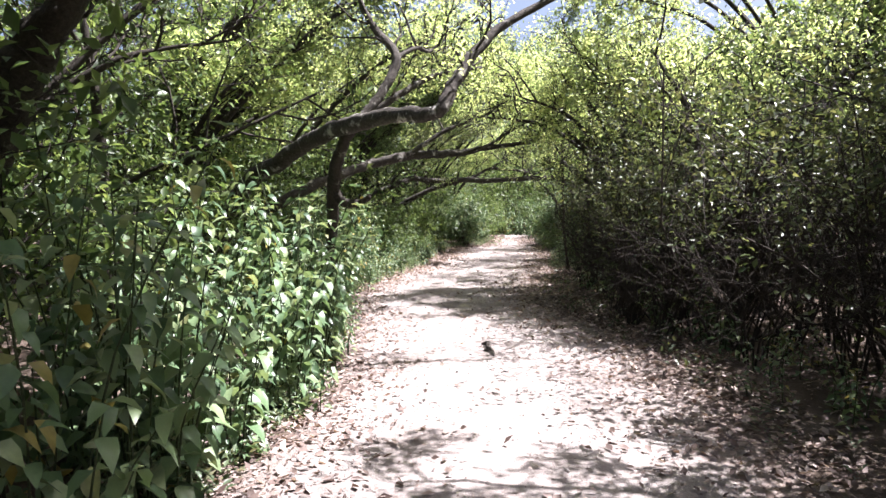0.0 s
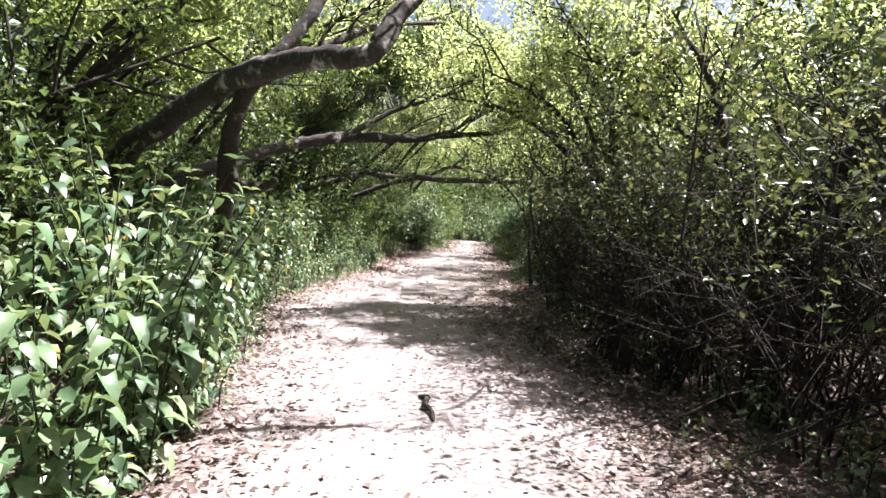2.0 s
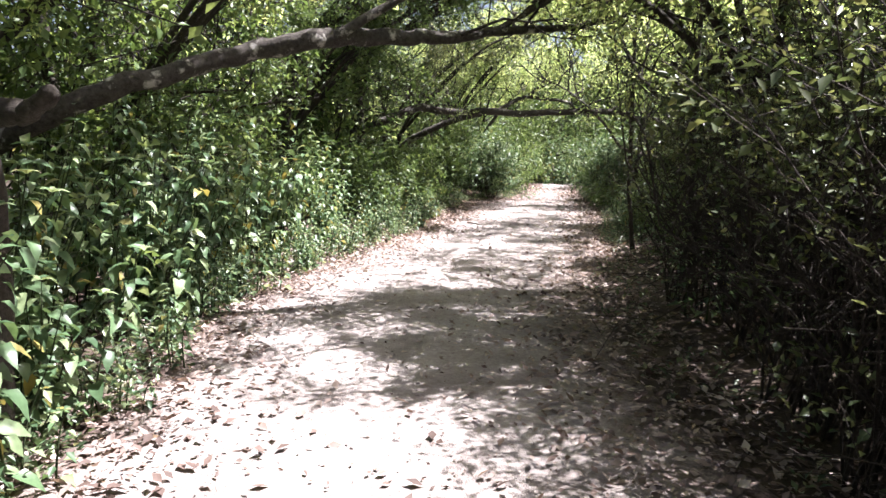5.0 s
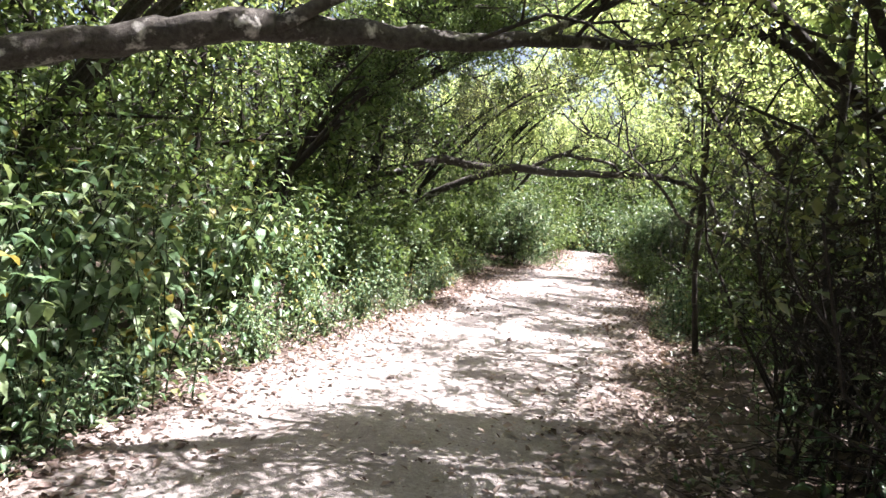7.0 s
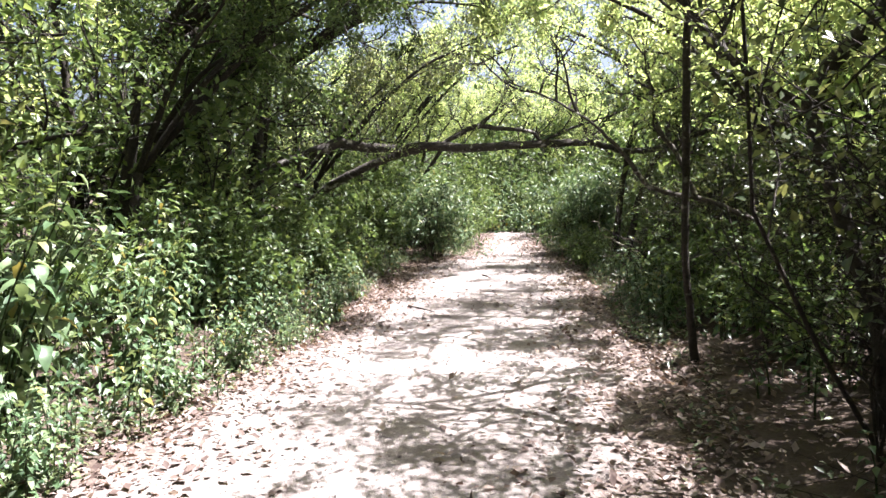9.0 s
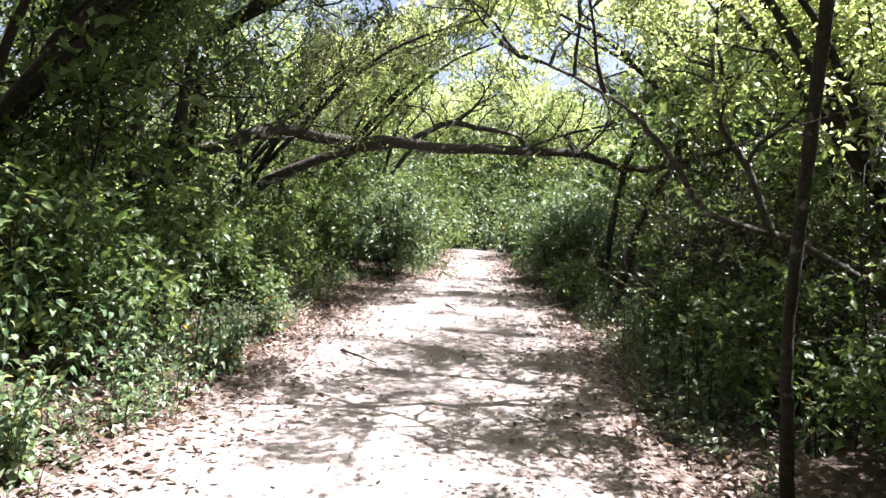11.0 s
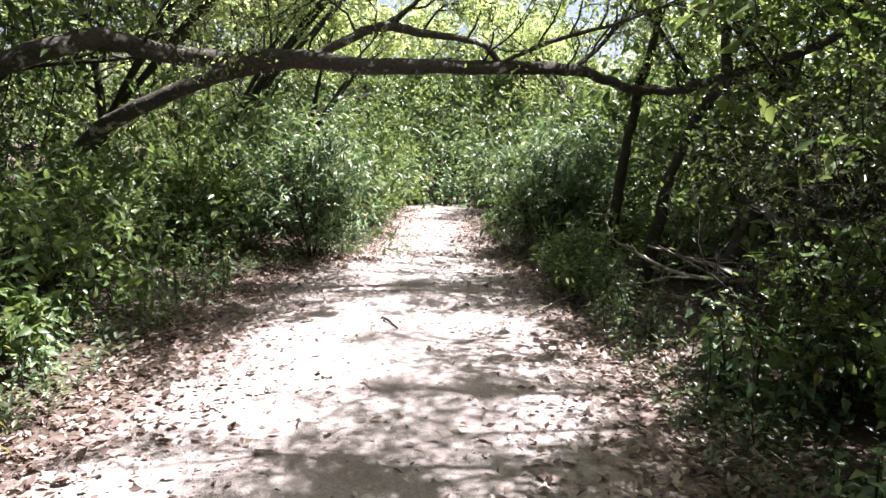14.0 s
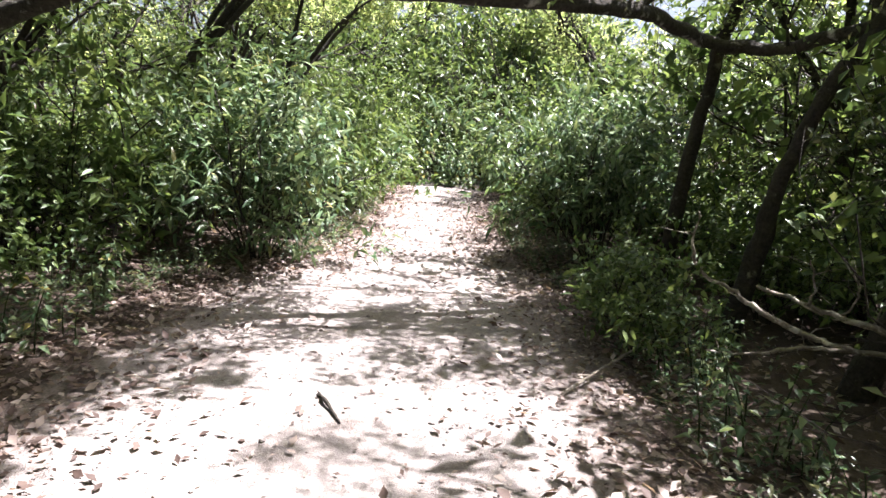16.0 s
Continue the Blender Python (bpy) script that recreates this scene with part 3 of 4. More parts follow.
limb_tree(207, "sapling", "thin straight sapling with dark bark at the path's edge", [
    ([(2.88, 15.35, -.1), (2.8, 15.33, .5), (2.74, 15.3, .96), (2.7, 15.22, 1.78), (2.64, 15.1, 2.63), (2.62, 15.0, 3.07), (2.5, 14.9, 4.3)], [.036, .032, .028, .018])],
    [(0, .65, 1, 7)], (5, 4), 12, .06, MAT_CANOPY, MAT_BARK_DARK, .5, .9)
limb_tree(208, "crooked_tree", "crooked dark tree leaning away inside the thicket", [
    ([(3.2, 7.3, -.1), (3.17, 7.3, .38), (3.07, 7.3, 1.22), (3.38, 7.3, 1.72), (3.74, 7.3, 2.22), (4.1, 7.3, 2.6), (4.7, 7.3, 3.6)], [.12, .1, .09, .05]),
    ([(3.1, 7.3, 1.2), (2.9, 7.5, 1.8), (2.75, 7.7, 2.6), (2.4, 7.9, 3.3)], [.05, .04, .015])],
    [(0, .7, 1, 5), (1, .5, 1, 4)], (6, 5), 9, .055, MAT_CANOPY, MAT_BARK_DARK)
limb_tree(209, "leaning_tree", "thick dark leaning trunk among tall herbs", [
    ([(-3.7, 4.2, -.1), (-3.15, 4.2, 1.2), (-2.73, 4.2, 2.04), (-2.5, 4.2, 2.48), (-2.28, 4.2, 2.76), (-1.8, 4.3, 3.7)], [.17, .15, .13, .08])],
    [(0, .75, 1, 6)], (6, 5), 18, .07, MAT_SHRUB, MAT_BARK_DARK)
limb_tree(210, "forked_tree", "thin dark forked tree at the thicket's edge", [
    ([(3.25, 13.5, -.1), (3.18, 13.5, .63), (3.03, 14, 1.96), (3.33, 14, 2.48), (3.5, 14, 2.75), (4.1, 14.2, 3.8)], [.065, .055, .045, .02]),
    ([(3.03, 14, 1.96), (2.61, 14.2, 2.32), (2.46, 14.5, 2.68), (2.2, 14.7, 3.3)], [.035, .03, .012])],
    [(0, .65, 1, 6), (1, .3, 1, 6)], (5, 5), 12, .06, MAT_CANOPY, MAT_BARK_DARK)
limb_tree(212, "thin_tree", "thin crooked grey tree at the thicket's edge", [
    ([(2.64, 11.7, -.1), (2.58, 11.7, .5), (2.54, 11.72, 1.2), (2.5, 11.7, 2.0), (2.52, 11.75, 3.3)], [.04, .032, .028, .015])],
    [(0, .6, 1, 5)], (5, 4), 12, .055, MAT_CANOPY, MAT_BARK)

overhang(221, (3.5, 12.0), [(.5, 11.3, 3.0), (1.1, 10.4, 3.2), (1.6, 12.6, 3.0), (.2, 12.2, 3.7), (2.4, 9.6, 3.2), (2.2, 11.2, 3.5)], per=20, size=.05, lower=.45, narrow=.6)
overhang(222, (-4.0, 13.0), [(-1.5, 13.5, 4.2), (0, 14, 4.8), (-1, 15.5, 4.4), (.8, 12.8, 5.0), (.6, 15.2, 5.6)])
overhang(223, (5.2, 17.6), [(3.2, 17.0, 3.6), (2.2, 18.5, 4.2), (4.6, 19.3, 3.6), (1.2, 17.2, 4.8), (4.8, 18.2, 3.2)])
overhang(224, (-3.4, 18.5), [(-.9, 19, 4.0), (.5, 20, 4.8), (-1, 21, 4.2), (-1.6, 17.5, 3.6)], mat=MAT_SHRUB)
overhang(225, (-2.2, 25.2), [(0, 24.5, 4.0), (1.5, 25, 4.6), (-.6, 26, 4.0), (2.5, 24.4, 5.0)], mat=MAT_DARK)
overhang(226, (6.8, 24.6), [(3.2, 24.6, 4.6), (4.6, 22.5, 4.4)], per=11)
overhang(227, (.2, 30.5), [(2, 30, 3.6), (3, 31.2, 4.4), (1, 28.5, 3.7)])
overhang(228, (7.6, 32.5), [(5.2, 31.4, 4.0), (4.8, 32.4, 4.6), (5.4, 33.6, 4.4), (6.2, 34.4, 4.6)], per=12)
# crown added above the view to shade the path's start
overhang(229, (4.8, 3.6), [(3.0, 4.0, 3.6), (2.3, 3.5, 4.0), (1.8, 4.1, 4.3), (1.4, 3.0, 4.2), (.4, 2.2, 4.4), (3.2, 2.2, 3.2)])
overhang(230, (-4.2, 5.6), [(-1.9, 6.2, 3.0), (-1.7, 4.6, 3.3), (-1.2, 7.2, 4.3), (-2.2, 3, 3.2)], mat=MAT_SHRUB, per=8, size=.07, fine=True, kids=(5, 4))
overhang(231, (4.4, 9.4), [(2.9, 9.0, 2.9), (2.0, 10.0, 3.4), (2.6, 10.2, 2.8)], size=.05, per=20, narrow=.6)
overhang(232, (-4.0, 2.0), [(-2, 1.6, 3.2), (-1.6, 3.2, 3.8), (-2.4, 0, 3.2)], mat=MAT_SHRUB, per=8, size=.07, fine=True, kids=(5, 4))
overhang(233, (-4.4, 9.6), [(-2.4, 9.4, 3.6), (-1.8, 10.8, 4.2), (-2.6, 12, 3.6), (-.6, 11, 5.2), (.3, 11.8, 5.6), (.6, 10.4, 5.2)])
overhang(234, (5.6, 13.6), [(3.6, 13.4, 3.4), (2.6, 14.6, 4.2), (3.8, 15.6, 3.4), (2.0, 12.6, 4.6)])
overhang(235, (5.5, 42.5), [(3.5, 41, 5), (5.5, 41, 6), (7.5, 41.5, 5.2), (4.5, 40.5, 6.8)], size=.11, reach=1.5)
overhang(236, (1.0, 41.5), [(2.5, 40.5, 5.4), (.5, 40, 5), (1.5, 40.5, 6.6), (-1.0, 41, 5)], size=.11, reach=1.5)

# next ten trees are added, mostly overhead out of view, to cast shade
overhang(237, (-4.4, 1.4), [(-1.2, 2.4, 4.2), (-.4, 1.2, 4.4), (-1.4, 3.8, 4.4), (-.2, 2.6, 4.0), (.1, 3.9, 4.4), (-.7, 3.2, 3.8)], mat=MAT_SHRUB, size=.095, per=24)
overhang(244, (7.4, 23.4), [(5.4, 23.6, 4.2), (4.2, 23.3, 4.4), (3.0, 23.8, 4.8), (1.8, 23.4, 5.2)], per=14)
overhang(238, (-3.2, 23.2), [(2.4, 21.4, 5.0), (3.2, 21.8, 5.3), (2.6, 22.4, 5.1), (3.4, 22.9, 5.3), (2.8, 23.4, 5.0), (3.5, 22.2, 5.0)], per=22, size=.07, fork=3.6, lower=.6)
overhang(248, (7.8, 22.0), [(5.4, 21.2, 3.4), (5.9, 22.0, 3.4), (6.4, 21.4, 3.7), (6.2, 22.8, 3.6), (5.6, 22.8, 3.5)], mat=MAT_SHRUB, size=.075, per=22, lower=.55)
overhang(264, (7.6, 19.8), [(3.8, 19.2, 5.4), (4.4, 19.8, 5.6), (4.0, 20.6, 5.5), (4.9, 20.6, 5.6), (4.5, 21.6, 5.4), (5.2, 19.4, 5.5)], per=10, size=.06, fork=3.0, lower=.7, count=4)
overhang(262, (-4.2, 24.0), [(-.6, 23.0, 5.8), (.2, 24.0, 6.2), (-.2, 25.2, 6.0), (-1.0, 22.0, 5.6), (-.8, 26.0, 5.8)], mat=MAT_SHRUB, size=.085, per=22, fork=3.8, lower=.5)
overhang(263, (6.6, 11.4), [(3.1, 10.7, 5.5), (3.8, 11.1, 5.8), (3.4, 11.9, 5.6), (4.2, 12.2, 5.8), (3.0, 12.6, 5.4), (4.5, 10.8, 5.6)], size=.075, per=22, fork=2.8, lower=.72)
overhang(251, (-3.7, 19.0), [(.3, 18.4, 4.6), (-.2, 20.4, 4.5), (.6, 19.4, 4.8), (-.8, 18.0, 4.2), (1.2, 20.6, 5.0), (.8, 21.8, 4.6), (-.2, 22.4, 4.1), (.4, 17.0, 4.8), (2.3, 19.6, 5.2), (2.0, 18.9, 5.1)], mat=MAT_SHRUB, size=.075, per=20, fork=3.2, lower=.5)
overhang(260, (-4.2, 2.2), [(.6, 1.2, 6.0), (1.4, 2.2, 6.6), (2.0, 3.2, 6.8), (.9, 3.4, 6.2), (1.5, 4.1, 6.8), (2.2, 1.8, 7.0)], mat=MAT_SHRUB, size=.095, per=22, fork=3.6, lower=.6, count=8)
overhang(261, (-4.6, 10.4), [(.2, 9.2, 5.6), (1.0, 10.0, 6.0), (.4, 12.4, 5.8), (1.2, 11.2, 6.2), (-.3, 13.2, 5.6)], mat=MAT_SHRUB, size=.085, per=22, fork=3.4, lower=.55)
overhang(239, (-3.2, 27.5), [(-.4, 26.8, 4.2), (1.2, 27.6, 5.0), (.2, 29, 4.4), (2.6, 27, 5.6)])
overhang(241, (-2.0, 36.0), [(0, 36, 5.0), (1.2, 37.5, 6.0), (-.5, 38, 5.4), (.6, 39, 6.8)], size=.1, reach=1.4)
overhang(242, (9.5, 39.5), [(7.2, 39.5, 5.0), (6.6, 41, 6.2), (8, 42, 5.4), (5.8, 42, 7.2)], size=.11, reach=1.5)
# next three added to shade the left bank and dapple the path
overhang(245, (-3.8, 19.6), [(-1.3, 18.4, 3.5), (-1.8, 20.4, 3.6), (-1.0, 19.6, 4.1), (-2.2, 21.4, 3.6)], mat=MAT_SHRUB, size=.075)
overhang(246, (-4.3, 3.4), [(-.6, 4.4, 3.7), (-.9, 2.0, 3.5), (-.4, 3.4, 3.5), (-1.2, 3.0, 3.2)], mat=MAT_SHRUB, size=.085, per=22)
overhang(247, (6.6, 18.6), [(3.4, 18.6, 4.2), (2.8, 19.6, 4.6), (3.0, 17.4, 4.6), (4.8, 17, 3.5), (5.0, 18.6, 3.4), (4.9, 16.2, 3.7)], per=16, size=.055)
overhang(252, (-1.5, 28.5), [(2.6, 28.6, 5.6), (3.6, 29, 6.2), (1.6, 29.4, 5.6), (4.4, 28.4, 6.0)], size=.1, per=18, reach=1.3)
# unseen tree added above the start to shade the left herbs
overhang(250, (-4.0, .2), [(0, 1.2, 3.8), (.2, 2.0, 4.0), (-.5, .6, 3.8), (.5, 2.8, 4.3), (.1, 3.4, 4.1), (.7, 2.4, 4.8), (.9, 3.1, 5.2)], mat=MAT_SHRUB, size=.1, per=30, count=6)
# boughs that roof the thicket on the sunny side
overhang(253, (5.6, 2.6), [(3.3, 2.4, 2.7), (3.6, 3.6, 2.9), (4.2, 1.6, 3.0), (4.6, 3.2, 3.4)], mat=MAT_SHRUB, size=.07, per=20)
overhang(254, (5.8, 5.6), [(3.4, 5.2, 2.7), (4.4, 4.6, 3.1), (4.8, 6.2, 3.5)], mat=MAT_SHRUB, size=.07, per=20)
overhang(255, (5.8, 8.4), [(3.8, 9.2, 3.0), (4.6, 7.6, 3.3), (4.9, 9.0, 3.6)], mat=MAT_SHRUB, size=.065, per=20)
overhang(256, (5.8, 11.2), [(3.5, 11.0, 2.9), (3.9, 12.2, 3.0), (4.6, 10.4, 3.3), (4.9, 11.8, 3.6)], size=.065, per=20)
overhang(257, (6.4, 14.4), [(4.0, 14.2, 2.9), (4.4, 15.4, 3.0), (5.2, 13.6, 3.3)], size=.065, per=20)
overhang(258, (7.0, 18.0), [(4.9, 17.6, 2.8), (5.2, 18.8, 2.9), (5.8, 17.0, 3.2), (6.0, 19.4, 3.4)], size=.065, per=20)
overhang(243, (-4.6, 11.5), [(-3, 11, 3.2), (-2.4, 12.6, 3.6), (-3.4, 9.8, 3.4), (-3.2, 13.6, 3.4)], size=.08)

# ---- undergrowth ----
rng = np.random.default_rng(7)
nettles = [nettle_plant(11 + k, h, n, lf, (k + 1) % 2) for k, (h, n, lf) in enumerate([(1.25, 7, .15), (1.45, 8, .14), (1.05, 7, .15), (1.6, 8, .135)])]
low_herbs = [nettle_plant(31 + k, h, n, lf, 0, .05, False, "low_herb", "low green weed with small pointed leaves on the verge", "low weeds on the verge") for k, (h, n, lf) in enumerate([(.40, 5, .08), (.55, 6, .09), (.3, 5, .065)])]
shrubs = [shrub(51 + k, "leafy_shrub", "dense green shrub with small pointed leaves beside the path", h, r, 7, (5, 4), 11, sz * 1.08, MAT_SHRUB, .4, False, "small-leaved shrubs")
          for k, (h, r, sz) in enumerate([(1.3, .8, .095), (1.6, .9, .1), (1.1, .9, .09)])]
thickets = [shrub(71 + k, "thicket_shrub", "dark tangled thicket shrub with thin bare stems and sparse leaves", h, rad, 10, (4, 3), 12, .062, MAT_DARK, .55, False, "thicket shrubs", .6, bare=1.5)
            for k, (h, rad) in enumerate([(2.5, .6), (2.9, .7), (2.1, .5)])]
edge_thickets = [shrub(81 + k, "thicket_shrub", "dark tangled thicket shrub with thin bare stems and sparse leaves", h, .28, 9, (5, 3), 11, .055, MAT_DARK, .55, False, "thicket shrubs", .4, bare=1.5)
                 for k, h in enumerate([2.4, 2.0])]
near_shrubs = [shrub(61 + k, "leafy_shrub", "dense green shrub with small pointed leaves beside the path", h, r, 7, (5, 4), 8, sz, MAT_SHRUB, .5, True, "small-leaved shrubs")
               for k, (h, r, sz) in enumerate([(1.2, .7, .105), (1.4, .7, .11), (1.0, .7, .1)])]
far_shrubs = [shrub(66 + k, "tall_shrub", "tall dense green shrub deeper in the wood", h, 1.0, 7, (4, 4), 13, .08, MAT_SHRUB, .5, False, "tall shrubs in the wood")
              for k, h in enumerate([1.5, 1.7])]
# darker copy of the woodland trees: shade put into the leaf colour
shade_trees = [tree(96 + k, "shady_tree", "slender dark-barked tree with a deep green crown", h, sp, 7, (5, 5), 17, sz * .76, MAT_SHRUB, .08, ln, .45)
              for k, (h, sp, sz, ln) in enumerate([(6.2, 2.3, .14, (.5, .2)), (7.2, 2.5, .15, (-.4, .3))])]
trees = [tree(91 + k, "woodland_tree", "slender dark-barked tree with an open yellow-green crown", h, sp, 7, (5, 5), 16, sz * .8, MAT_CANOPY, .08, ln)
         for k, (h, sp, sz, ln) in enumerate([(6.0, 2.2, .15, (.4, .3)), (7.5, 2.5, .16, (-.5, .2)), (5.2, 2.2, .14, (.1, -.5))])]

round_bushes = [shrub(101 + k, "round_bush", "rounded green bush of upright stems with long narrow leaves", 1.75, .95, 14, (6, 5), 12, .13, MAT_NETTLE, .27, True, "rounded bushes at the path's bend", .3, .3) for k in range(2)]
edge_herbs = [leaf_by_leaf_herb(41, .95, 5, .17), leaf_by_leaf_herb(42, 1.15, 5, .16)]
put(edge_herbs, [(left(y) - .12, y) for y in (2.3, 3.1, 4.0, 4.9, 5.7, 6.4)], rng, (.85, 1.1))

# left side
put(nettles, strip(rng, -2.5, 6.8, .45, .15, .6, -1) + strip(rng, -2.5, 7, .5, .7, 1.6, -1), rng, (.85, 1.25))
put(nettles, strip(rng, 6.7, 8.6, .3, .05, .35, -1) + strip(rng, 7.2, 10.8, .45, .35, .9, -1), rng, (.85, 1.1))
put(nettles, strip(rng, 10.8, 14.6, .4, .45, 1.2, -1) + strip(rng, 10.5, 14.8, .42, 1.4, 2.5, -1), rng, (.95, 1.3))
put(nettles, strip(rng, 14.6, 18.4, .36, .5, 1.3, -1) + strip(rng, 14.8, 19, .42, 1.4, 2.6, -1), rng, (.62, .85))
put(nettles, [(left(y) - .02 - .2 * rng.random(), y) for y in (10.9, 11.2, 11.5, 11.75, 13.0, 13.2, 14.4, 15.3, 15.5, 16.3, 17.4, 17.7, 18.9)], rng, (.38, .6))
put(low_herbs, strip(rng, 1.5, 17, .26, .0, .45, -1) + strip(rng, 17, 24.5, .5, .3, .8, -1), rng, (.6, 1.1))
put(far_shrubs, strip(rng, -2, 14.5, 1.1, 1.8, 3.2, -1), rng, (1.1, 1.7))
put(near_shrubs, strip(rng, 17, 24.2, .55, 1.0, 1.5, -1), rng, (.7, .95))
put(shrubs, strip(rng, 15.5, 24, .7, 1.7, 2.7, -1), rng, (.75, 1.0))
put(round_bushes, [(.78, 25.0), (4.45, 25.5)], rng, (1.0, 1.05))
put(shrubs, strip(rng, 26.4, 30, .5, .55, .9, -1) + strip(rng, 24.0, 30, .55, 1.6, 2.6, -1), rng, (1.0, 1.35))
put(shrubs, strip(rng, 29.5, 37, .8, .3, 1.2, -1), rng, (1, 1.5))
# right side
put(low_herbs, strip(rng, 0, 9, .45, .35, 1.1, 1) + strip(rng, 16.5, 24, .32, .15, .6, 1), rng, (.6, 1.2))
put(thickets, strip(rng, -2, 6, .6, 1.0, 2.0, 1) + strip(rng, 6, 8.4, .45, .6, 1.1, 1) + strip(rng, 8.4, 13, .5, .5, .9, 1) + strip(rng, 4, 14, .42, 1.0, 2.6, 1), rng, (.85, 1.25))
put(thickets, strip(rng, 13, 21, .6, .9, 2.2, 1), rng, (.6, .95))
put(near_shrubs, strip(rng, 14.5, 19.4, .6, .8, 1.4, 1), rng, (.5, .8))
put(low_herbs, strip(rng, 16, 20, .35, .5, 1.5, 1), rng, (.9, 1.4))
put(low_herbs, strip(rng, 9, 16.5, .3, .75, 2.2, 1), rng, (.8, 1.3))
put(near_shrubs, [(5.3, 23.2), (5.9, 23.0), (5.2, 24.0), (6.3, 23.6), (5.6, 24.6), (6.6, 22.6), (5.4, 22.2), (4.9, 22.9)], rng, (.55, .9))
put(near_shrubs, [(3.75, 22.4), (3.95, 23.0), (4.1, 23.7)], rng, (.5, .62))
put(shrubs, strip(rng, 26.6, 31, .5, .7, 1.1, 1) + strip(rng, 24.6, 32, .6, 1.5, 2.8, 1), rng, (.9, 1.2))
put(shrubs, strip(rng, 31, 37, .8, .3, 1.4, 1), rng, (.9, 1.4))
put(edge_thickets, strip(rng, 7.6, 13.2, .2, .26, .6, 1), rng, (.8, 1.05))
# deeper in the wood
put(far_shrubs, strip(rng, 8, 26, 1.6, 3.4, 5.5, -1) + strip(rng, 12, 34, 1.3, 2.6, 4.6, 1) + strip(rng, 0, 30, 2.2, 5, 7, 1), rng, (1.8, 2.5))
put(thickets, strip(rng, 19, 30, .7, 1.8, 3.6, 1), rng, (.8, 1.1))
put(nettles, [(x, 34.8 + rng.random() * 1.4) for x in np.arange(2.0, 6.4, .3)], rng, (.9, 1.3))
# end of the view
put(far_shrubs, [(x, 36.5 + rng.random() * 2) for x in np.arange(-2, 10, .75)] + [(x, 39 + rng.random() * 2) for x in np.arange(-4, 12, 1.2)], rng, (1.4, 2.3))
put(far_shrubs, [(x, 40 + rng.random() * 2) for x in np.arange(-1, 10, 1.0)] + [(x, 43 + rng.random()) for x in np.arange(-3, 12, 1.5)], rng, (2.6, 3.6))
# outer tree rows added on both sides to block stray light into the understorey
put(shade_trees, strip(rng, -6, 36, 3.6, 8, 11, 1) + strip(rng, -6, 36, 3.6, 7.5, 10.5, -1), rng, (1.15, 1.45))
# trees
put(shade_trees, strip(rng, -6, 13.5, 2.4, 2.4, 4.6, -1) + strip(rng, 14, 24, 1.7, 3.3, 4.8, -1) + strip(rng, 25, 36, 2.4, 2.8, 4.6, -1), rng, (.85, 1.15))
put(trees, strip(rng, -6, 20, 4.2, 3.6, 5.6, 1), rng, (.8, 1.1))
put(trees, strip(rng, -6, 44, 4.4, 5.5, 8, -1) + strip(rng, -6, 32, 5.0, 6, 8.5, 1), rng, (1.0, 1.4))
put(trees, [(x, 42 + rng.random() * 4) for x in np.arange(-3, 12, 2.2)], rng, (1.1, 1.5))


# ---- fallen leaves, sticks and dead boughs ----
def litter(seed, n):
    rng = np.random.default_rng(seed)
    y = rng.uniform(-2, 34, n)
    a, b = np.interp(y, EDGE_Y, EDGE_L), np.interp(y, EDGE_Y, EDGE_R)
    kind = rng.random(n)
    off = np.abs(rng.normal(0, .46, n))
    wide = rng.random(n) < np.where(kind < .38, .2, .42)
    off = np.where(wide, -2.4 * rng.random(n), off)
    x = np.where(kind < .38, a + off * 1.2 - .35, np.where(kind < .9, b - off * 1.5 + .4, a + (b - a) * rng.random(n)))
    z = np.array([max(ground_z(p, q), bump_z(p, q) + .012) for p, q in zip(x, y)]) + .008 + .014 * rng.random(n)
    ang = rng.uniform(0, 6.28, n)
    D = np.stack([np.cos(ang), np.sin(ang), rng.normal(0, .25, n)], 1)
    N = np.array([0, 0, 1.0]) + rng.normal(0, .35, (n, 3))
    L = (.018 + .05 * rng.random(n) ** 2) * np.where(kind >= .9, .62, 1.3)
    ob = mesh_object("leaf_litter", *blades(np.stack([x, y, z], 1), D, N, L, L * .55, False, -.2, .3), MAT_LITTER)
    tagged(ob, "dry curled brown leaves strewn over the path and verges", "leaf litter", kind="stuff")


def crumbs(seed, n):
    """Small stones and clods trodden into the path."""
    rng = np.random.default_rng(seed)
    base = np.array([(1, 0, 0), (-.5, .87, 0), (-.5, -.87, 0), (.1, .1, .8), (0, 0, -.5)])
    f = np.array([[0, 1, 3], [1, 2, 3], [2, 0, 3], [1, 0, 4], [2, 1, 4], [0, 2, 4]])
    out = []
    for k in range(n):
        y = rng.uniform(0, 30)
        x = left(y) + (right(y) - left(y)) * rng.random()
        s = .006 + .016 * rng.random() ** 3
        a = rng.random() * 6.28
        r = np.array([[math.cos(a), -math.sin(a), 0], [math.sin(a), math.cos(a), 0], [0, 0, 1]])
        out.append(((base * (1 + .4 * rng.normal(0, .5, base.shape))) @ r.T * s + np.array([x, y, bump_z(x, y) + .016]), f))
    tagged(mesh_object("pebbles", *join(out), MAT_PATH), "small stones and clods on the dusty path", "pebbles", kind="stuff")


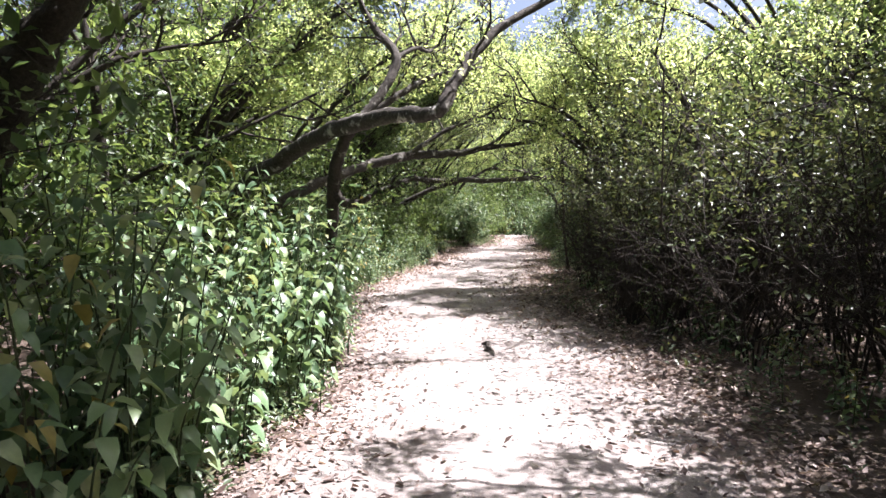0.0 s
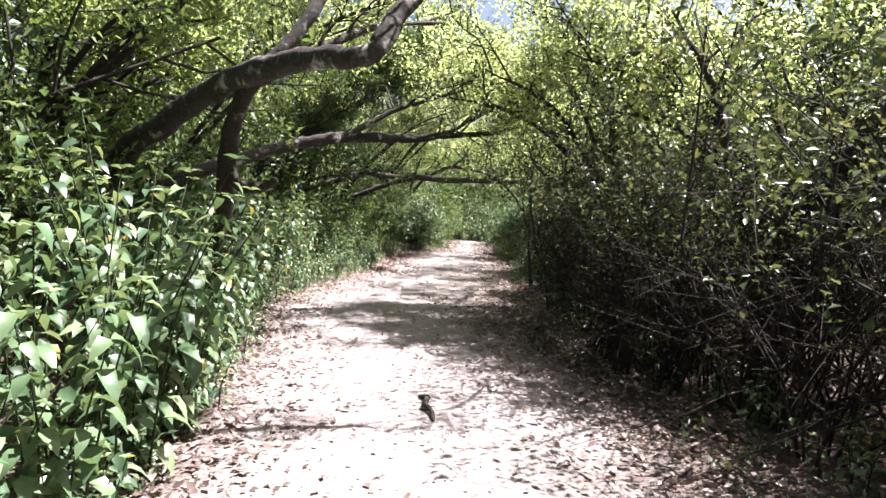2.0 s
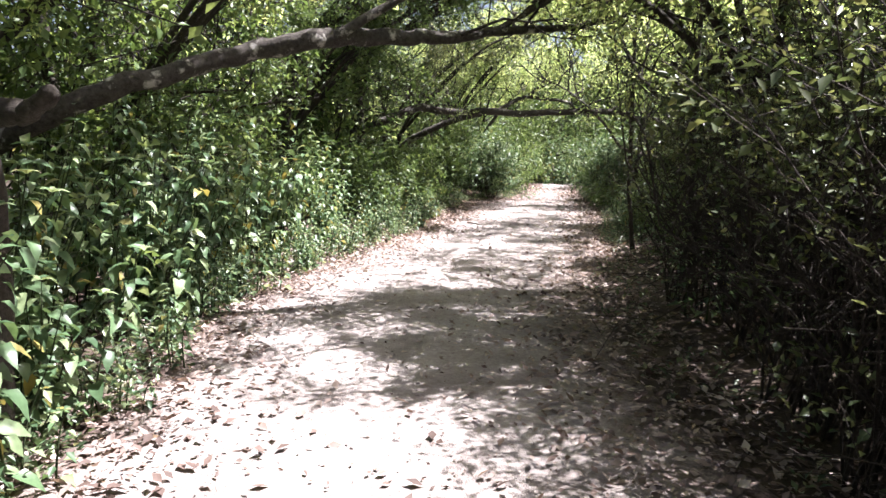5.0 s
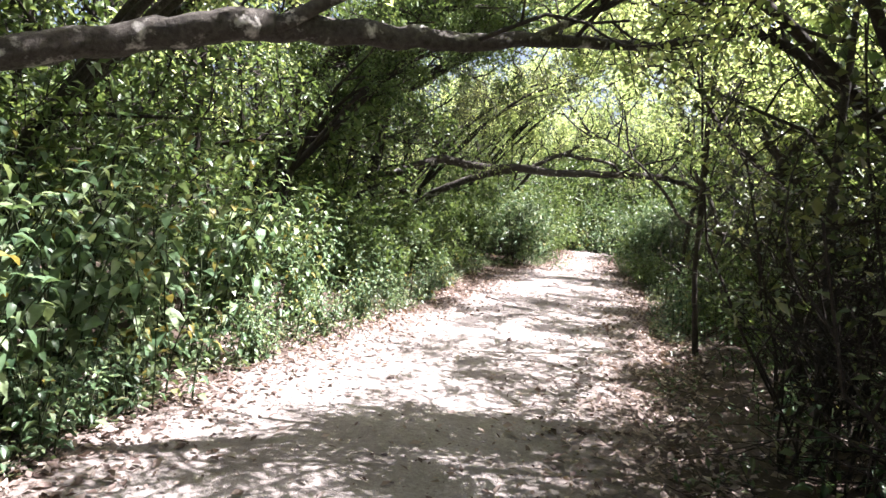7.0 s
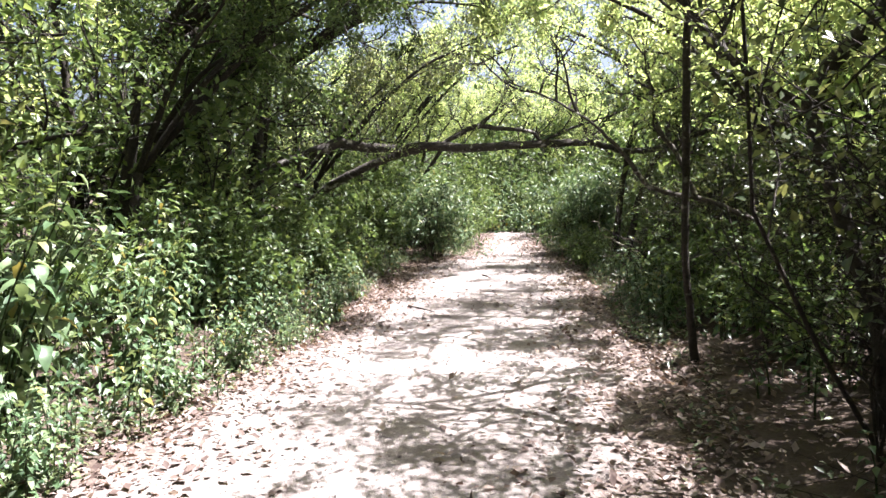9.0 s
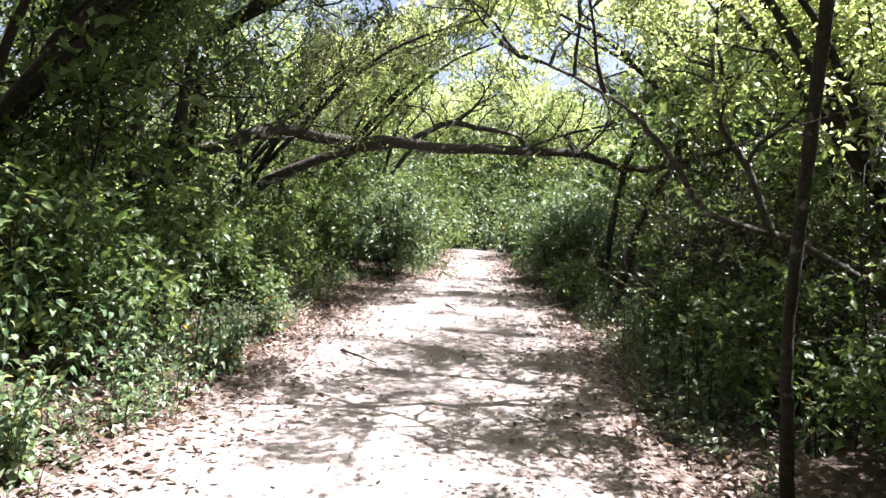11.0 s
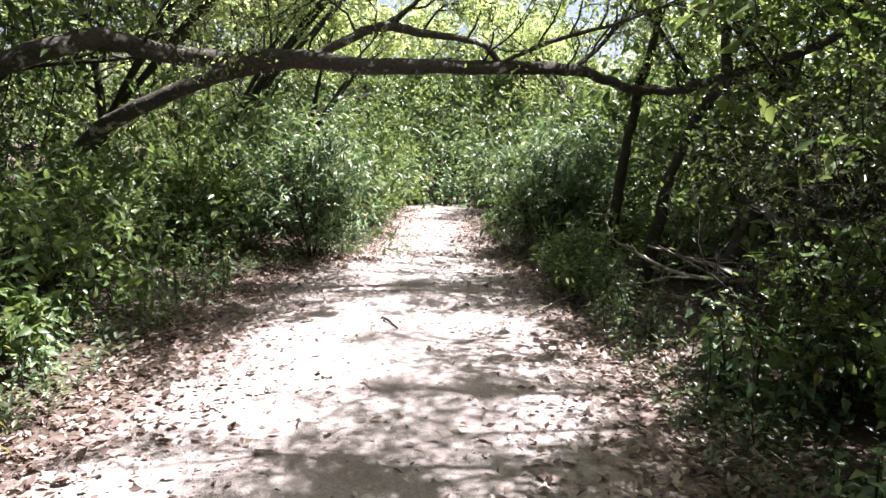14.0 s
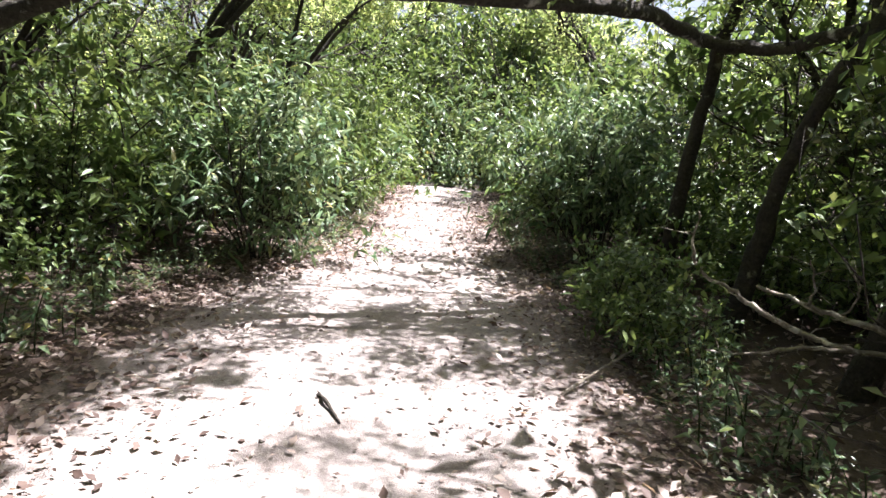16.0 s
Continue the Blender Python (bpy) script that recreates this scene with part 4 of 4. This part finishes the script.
def verge_weeds(seed, n):
    """Tufts of small leaves along both verges."""
    rng = np.random.default_rng(seed)
    P, D, L = [], [], []
    for k in range(n):
        y = rng.uniform(0, 31)
        side = rng.random() < .5
        o = abs(rng.normal(0, .42)) - .08
        if not side and y < 16 and rng.random() < .85:
            continue
        if side and 17 < y < 25:
            o += .3
        x = left(y) - o if side else right(y) + o
        g = np.array([x, y, ground_z(x, y)])
        h = .05 + .16 * rng.random()
        for j in range(9):
            a = rng.random() * 6.28
            P.append(g + np.array([math.cos(a) * .03, math.sin(a) * .03, h * j / 9]))
            D.append((math.cos(a), math.sin(a), .2 + rng.random() * .8))
            L.append(.025 + .05 * rng.random())
    P, D, L = np.array(P), np.array(D), np.array(L)
    N = np.array([0, 0, 1.0]) + rng.normal(0, .3, P.shape)
    tagged(mesh_object("verge_weeds", *blades(P, D, N, L, L * .42), MAT_GRASS), "small pale green weeds fringing both verges", "weeds", kind="stuff")


def stick(seed, pts, r, label, mat, prongs=0):
    rng = np.random.default_rng(seed)
    root = thing("fallen_stick", label, "stick", "sticks on the path")
    base = np.array(pts[0], float)
    root.location = base
    c = spline(np.array(pts, float) - base, 5 * len(pts))
    mesh_object("shaft", *tube(c, [r, r * .8, r * .4], 6, rng, .2), mat, root, smooth=True)
    for k in range(prongs):
        i = int(len(c) * (.3 + .5 * rng.random()))
        d = unit(rng.normal(0, 1, 3)) * np.array([1, 1, .5])
        mesh_object("prong", *tube(np.array([c[i], c[i] + d * r * 6, c[i] + d * r * 10]), [r * .5, r * .2], 5), mat, root)


litter(301, 95000)
crumbs(302, 2500)
verge_weeds(303, 3400)
stick(311, [(.43, 7.2, .02), (.48, 7.08, .06), (.46, 6.95, .045), (.5, 6.8, .04), (.505, 6.64, .02)], .024, "dark stub of wood lying on the sunlit path", MAT_BARK_DARK, 1)
stick(312, [(1.60, 21.62, .03), (1.64, 21.5, .05), (1.72, 21.28, .03)], .014, "short dark stick lying on the path", MAT_BARK_DARK, 1)
stick(313, [(.36, 18.4, .04), (.5, 18.2, .05), (.70, 18.0, .03)], .013, "dark rotten stick among leaf litter", MAT_BARK_DARK, 1)
stick(314, [(2.95, 21.7, .03), (3.3, 22.0, .09), (3.75, 22.4, .14)], .012, "thin pale dead twig at the path's edge", MAT_DEAD, 3)


def dead_bough(seed):
    """A bare bleached bough lying out of the thicket."""
    rng = np.random.default_rng(seed)
    root = thing("dead_bough", "bare bleached dead bough poking out of the shrubs", "branch")
    base = np.array((5.6, 21.2, 0.2))
    root.location = base
    runs = [([(5.6, 21.2, .2), (5.0, 21.3, .45), (4.62, 21.4, .55), (4.36, 21.7, .61), (4.15, 21.9, .67)], [.026, .02, .012]),
            ([(4.9, 21.3, .44), (4.39, 21.35, .46), (4.28, 21.5, .48), (4.12, 21.7, .54), (4.01, 21.9, .63), (3.84, 22, .72), (3.76, 22, .89), (3.78, 22, 1.08)], [.02, .016, .012, .006]),
            ([(4.39, 21.35, .46), (4.14, 21.4, .45), (3.92, 21.5, .38), (3.72, 21.6, .35)], [.014, .01, .005]),
            ([(4.36, 21.7, .61), (4.37, 21.7, .75), (4.33, 21.72, .88)], [.009, .004]),
            ([(4.46, 21.55, .59), (4.5, 21.5, .72), (4.45, 21.5, .85)], [.008, .004])]
    for pts, r in runs:
        c = spline(np.array(pts) - base, 5 * len(pts))
        c += rng.normal(0, .006, c.shape)
        mesh_object("bough", *tube(c, r, 6, rng, .15), MAT_DEAD, root, smooth=True)
        for k in range(5):
            i = int(len(c) * (.2 + .75 * rng.random()))
            d = unit(rng.normal(0, 1, 3) + np.array([-.3, 0, .5])) * (.08 + .15 * rng.random())
            mesh_object("twig", *tube(np.array([c[i], c[i] + d * .5 + rng.normal(0, .01, 3), c[i] + d]), [r[-1] * .7, r[-1] * .25], 4), MAT_DEAD, root)


dead_bough(321)


# ---- the wood beyond ----
def distant_wood(seed, n):
    """Leafy masses that close the view well away from the path."""
    rng = np.random.default_rng(seed)
    P, D, L = [], [], []
    for k in range(n):
        side = -1 if rng.random() < .5 else 1
        y = rng.uniform(-16, 62)
        x = side * rng.uniform(11, 26) + .08 * y
        if rng.random() < .35:
            x, y = rng.uniform(-16, 20), rng.uniform(47, 62) if rng.random() < .75 else rng.uniform(-24, -12)
        c = np.array([x, y, rng.uniform(.6, 5.2)])
        r = rng.uniform(.9, 1.9)
        m = 55
        d = unit(rng.normal(0, 1, (m, 3)))
        P.append(c + d * r * rng.random((m, 1)) ** .4 * np.array([1, 1, .75]))
        D.append(d + rng.normal(0, .6, (m, 3)))
        L.append(.2 + .25 * rng.random(m))
    P, D, L = np.vstack(P), np.vstack(D), np.concatenate(L)
    P[:, 2] = np.maximum(P[:, 2], .1)
    N = np.array([0, 0, 1.0]) + rng.normal(0, .6, P.shape)
    tagged(mesh_object("distant_wood", *blades(P, D, N, L, L * .5), MAT_SHRUB), "dense green leaves of the wood in the distance", "woodland", kind="stuff")


distant_wood(331, 620)
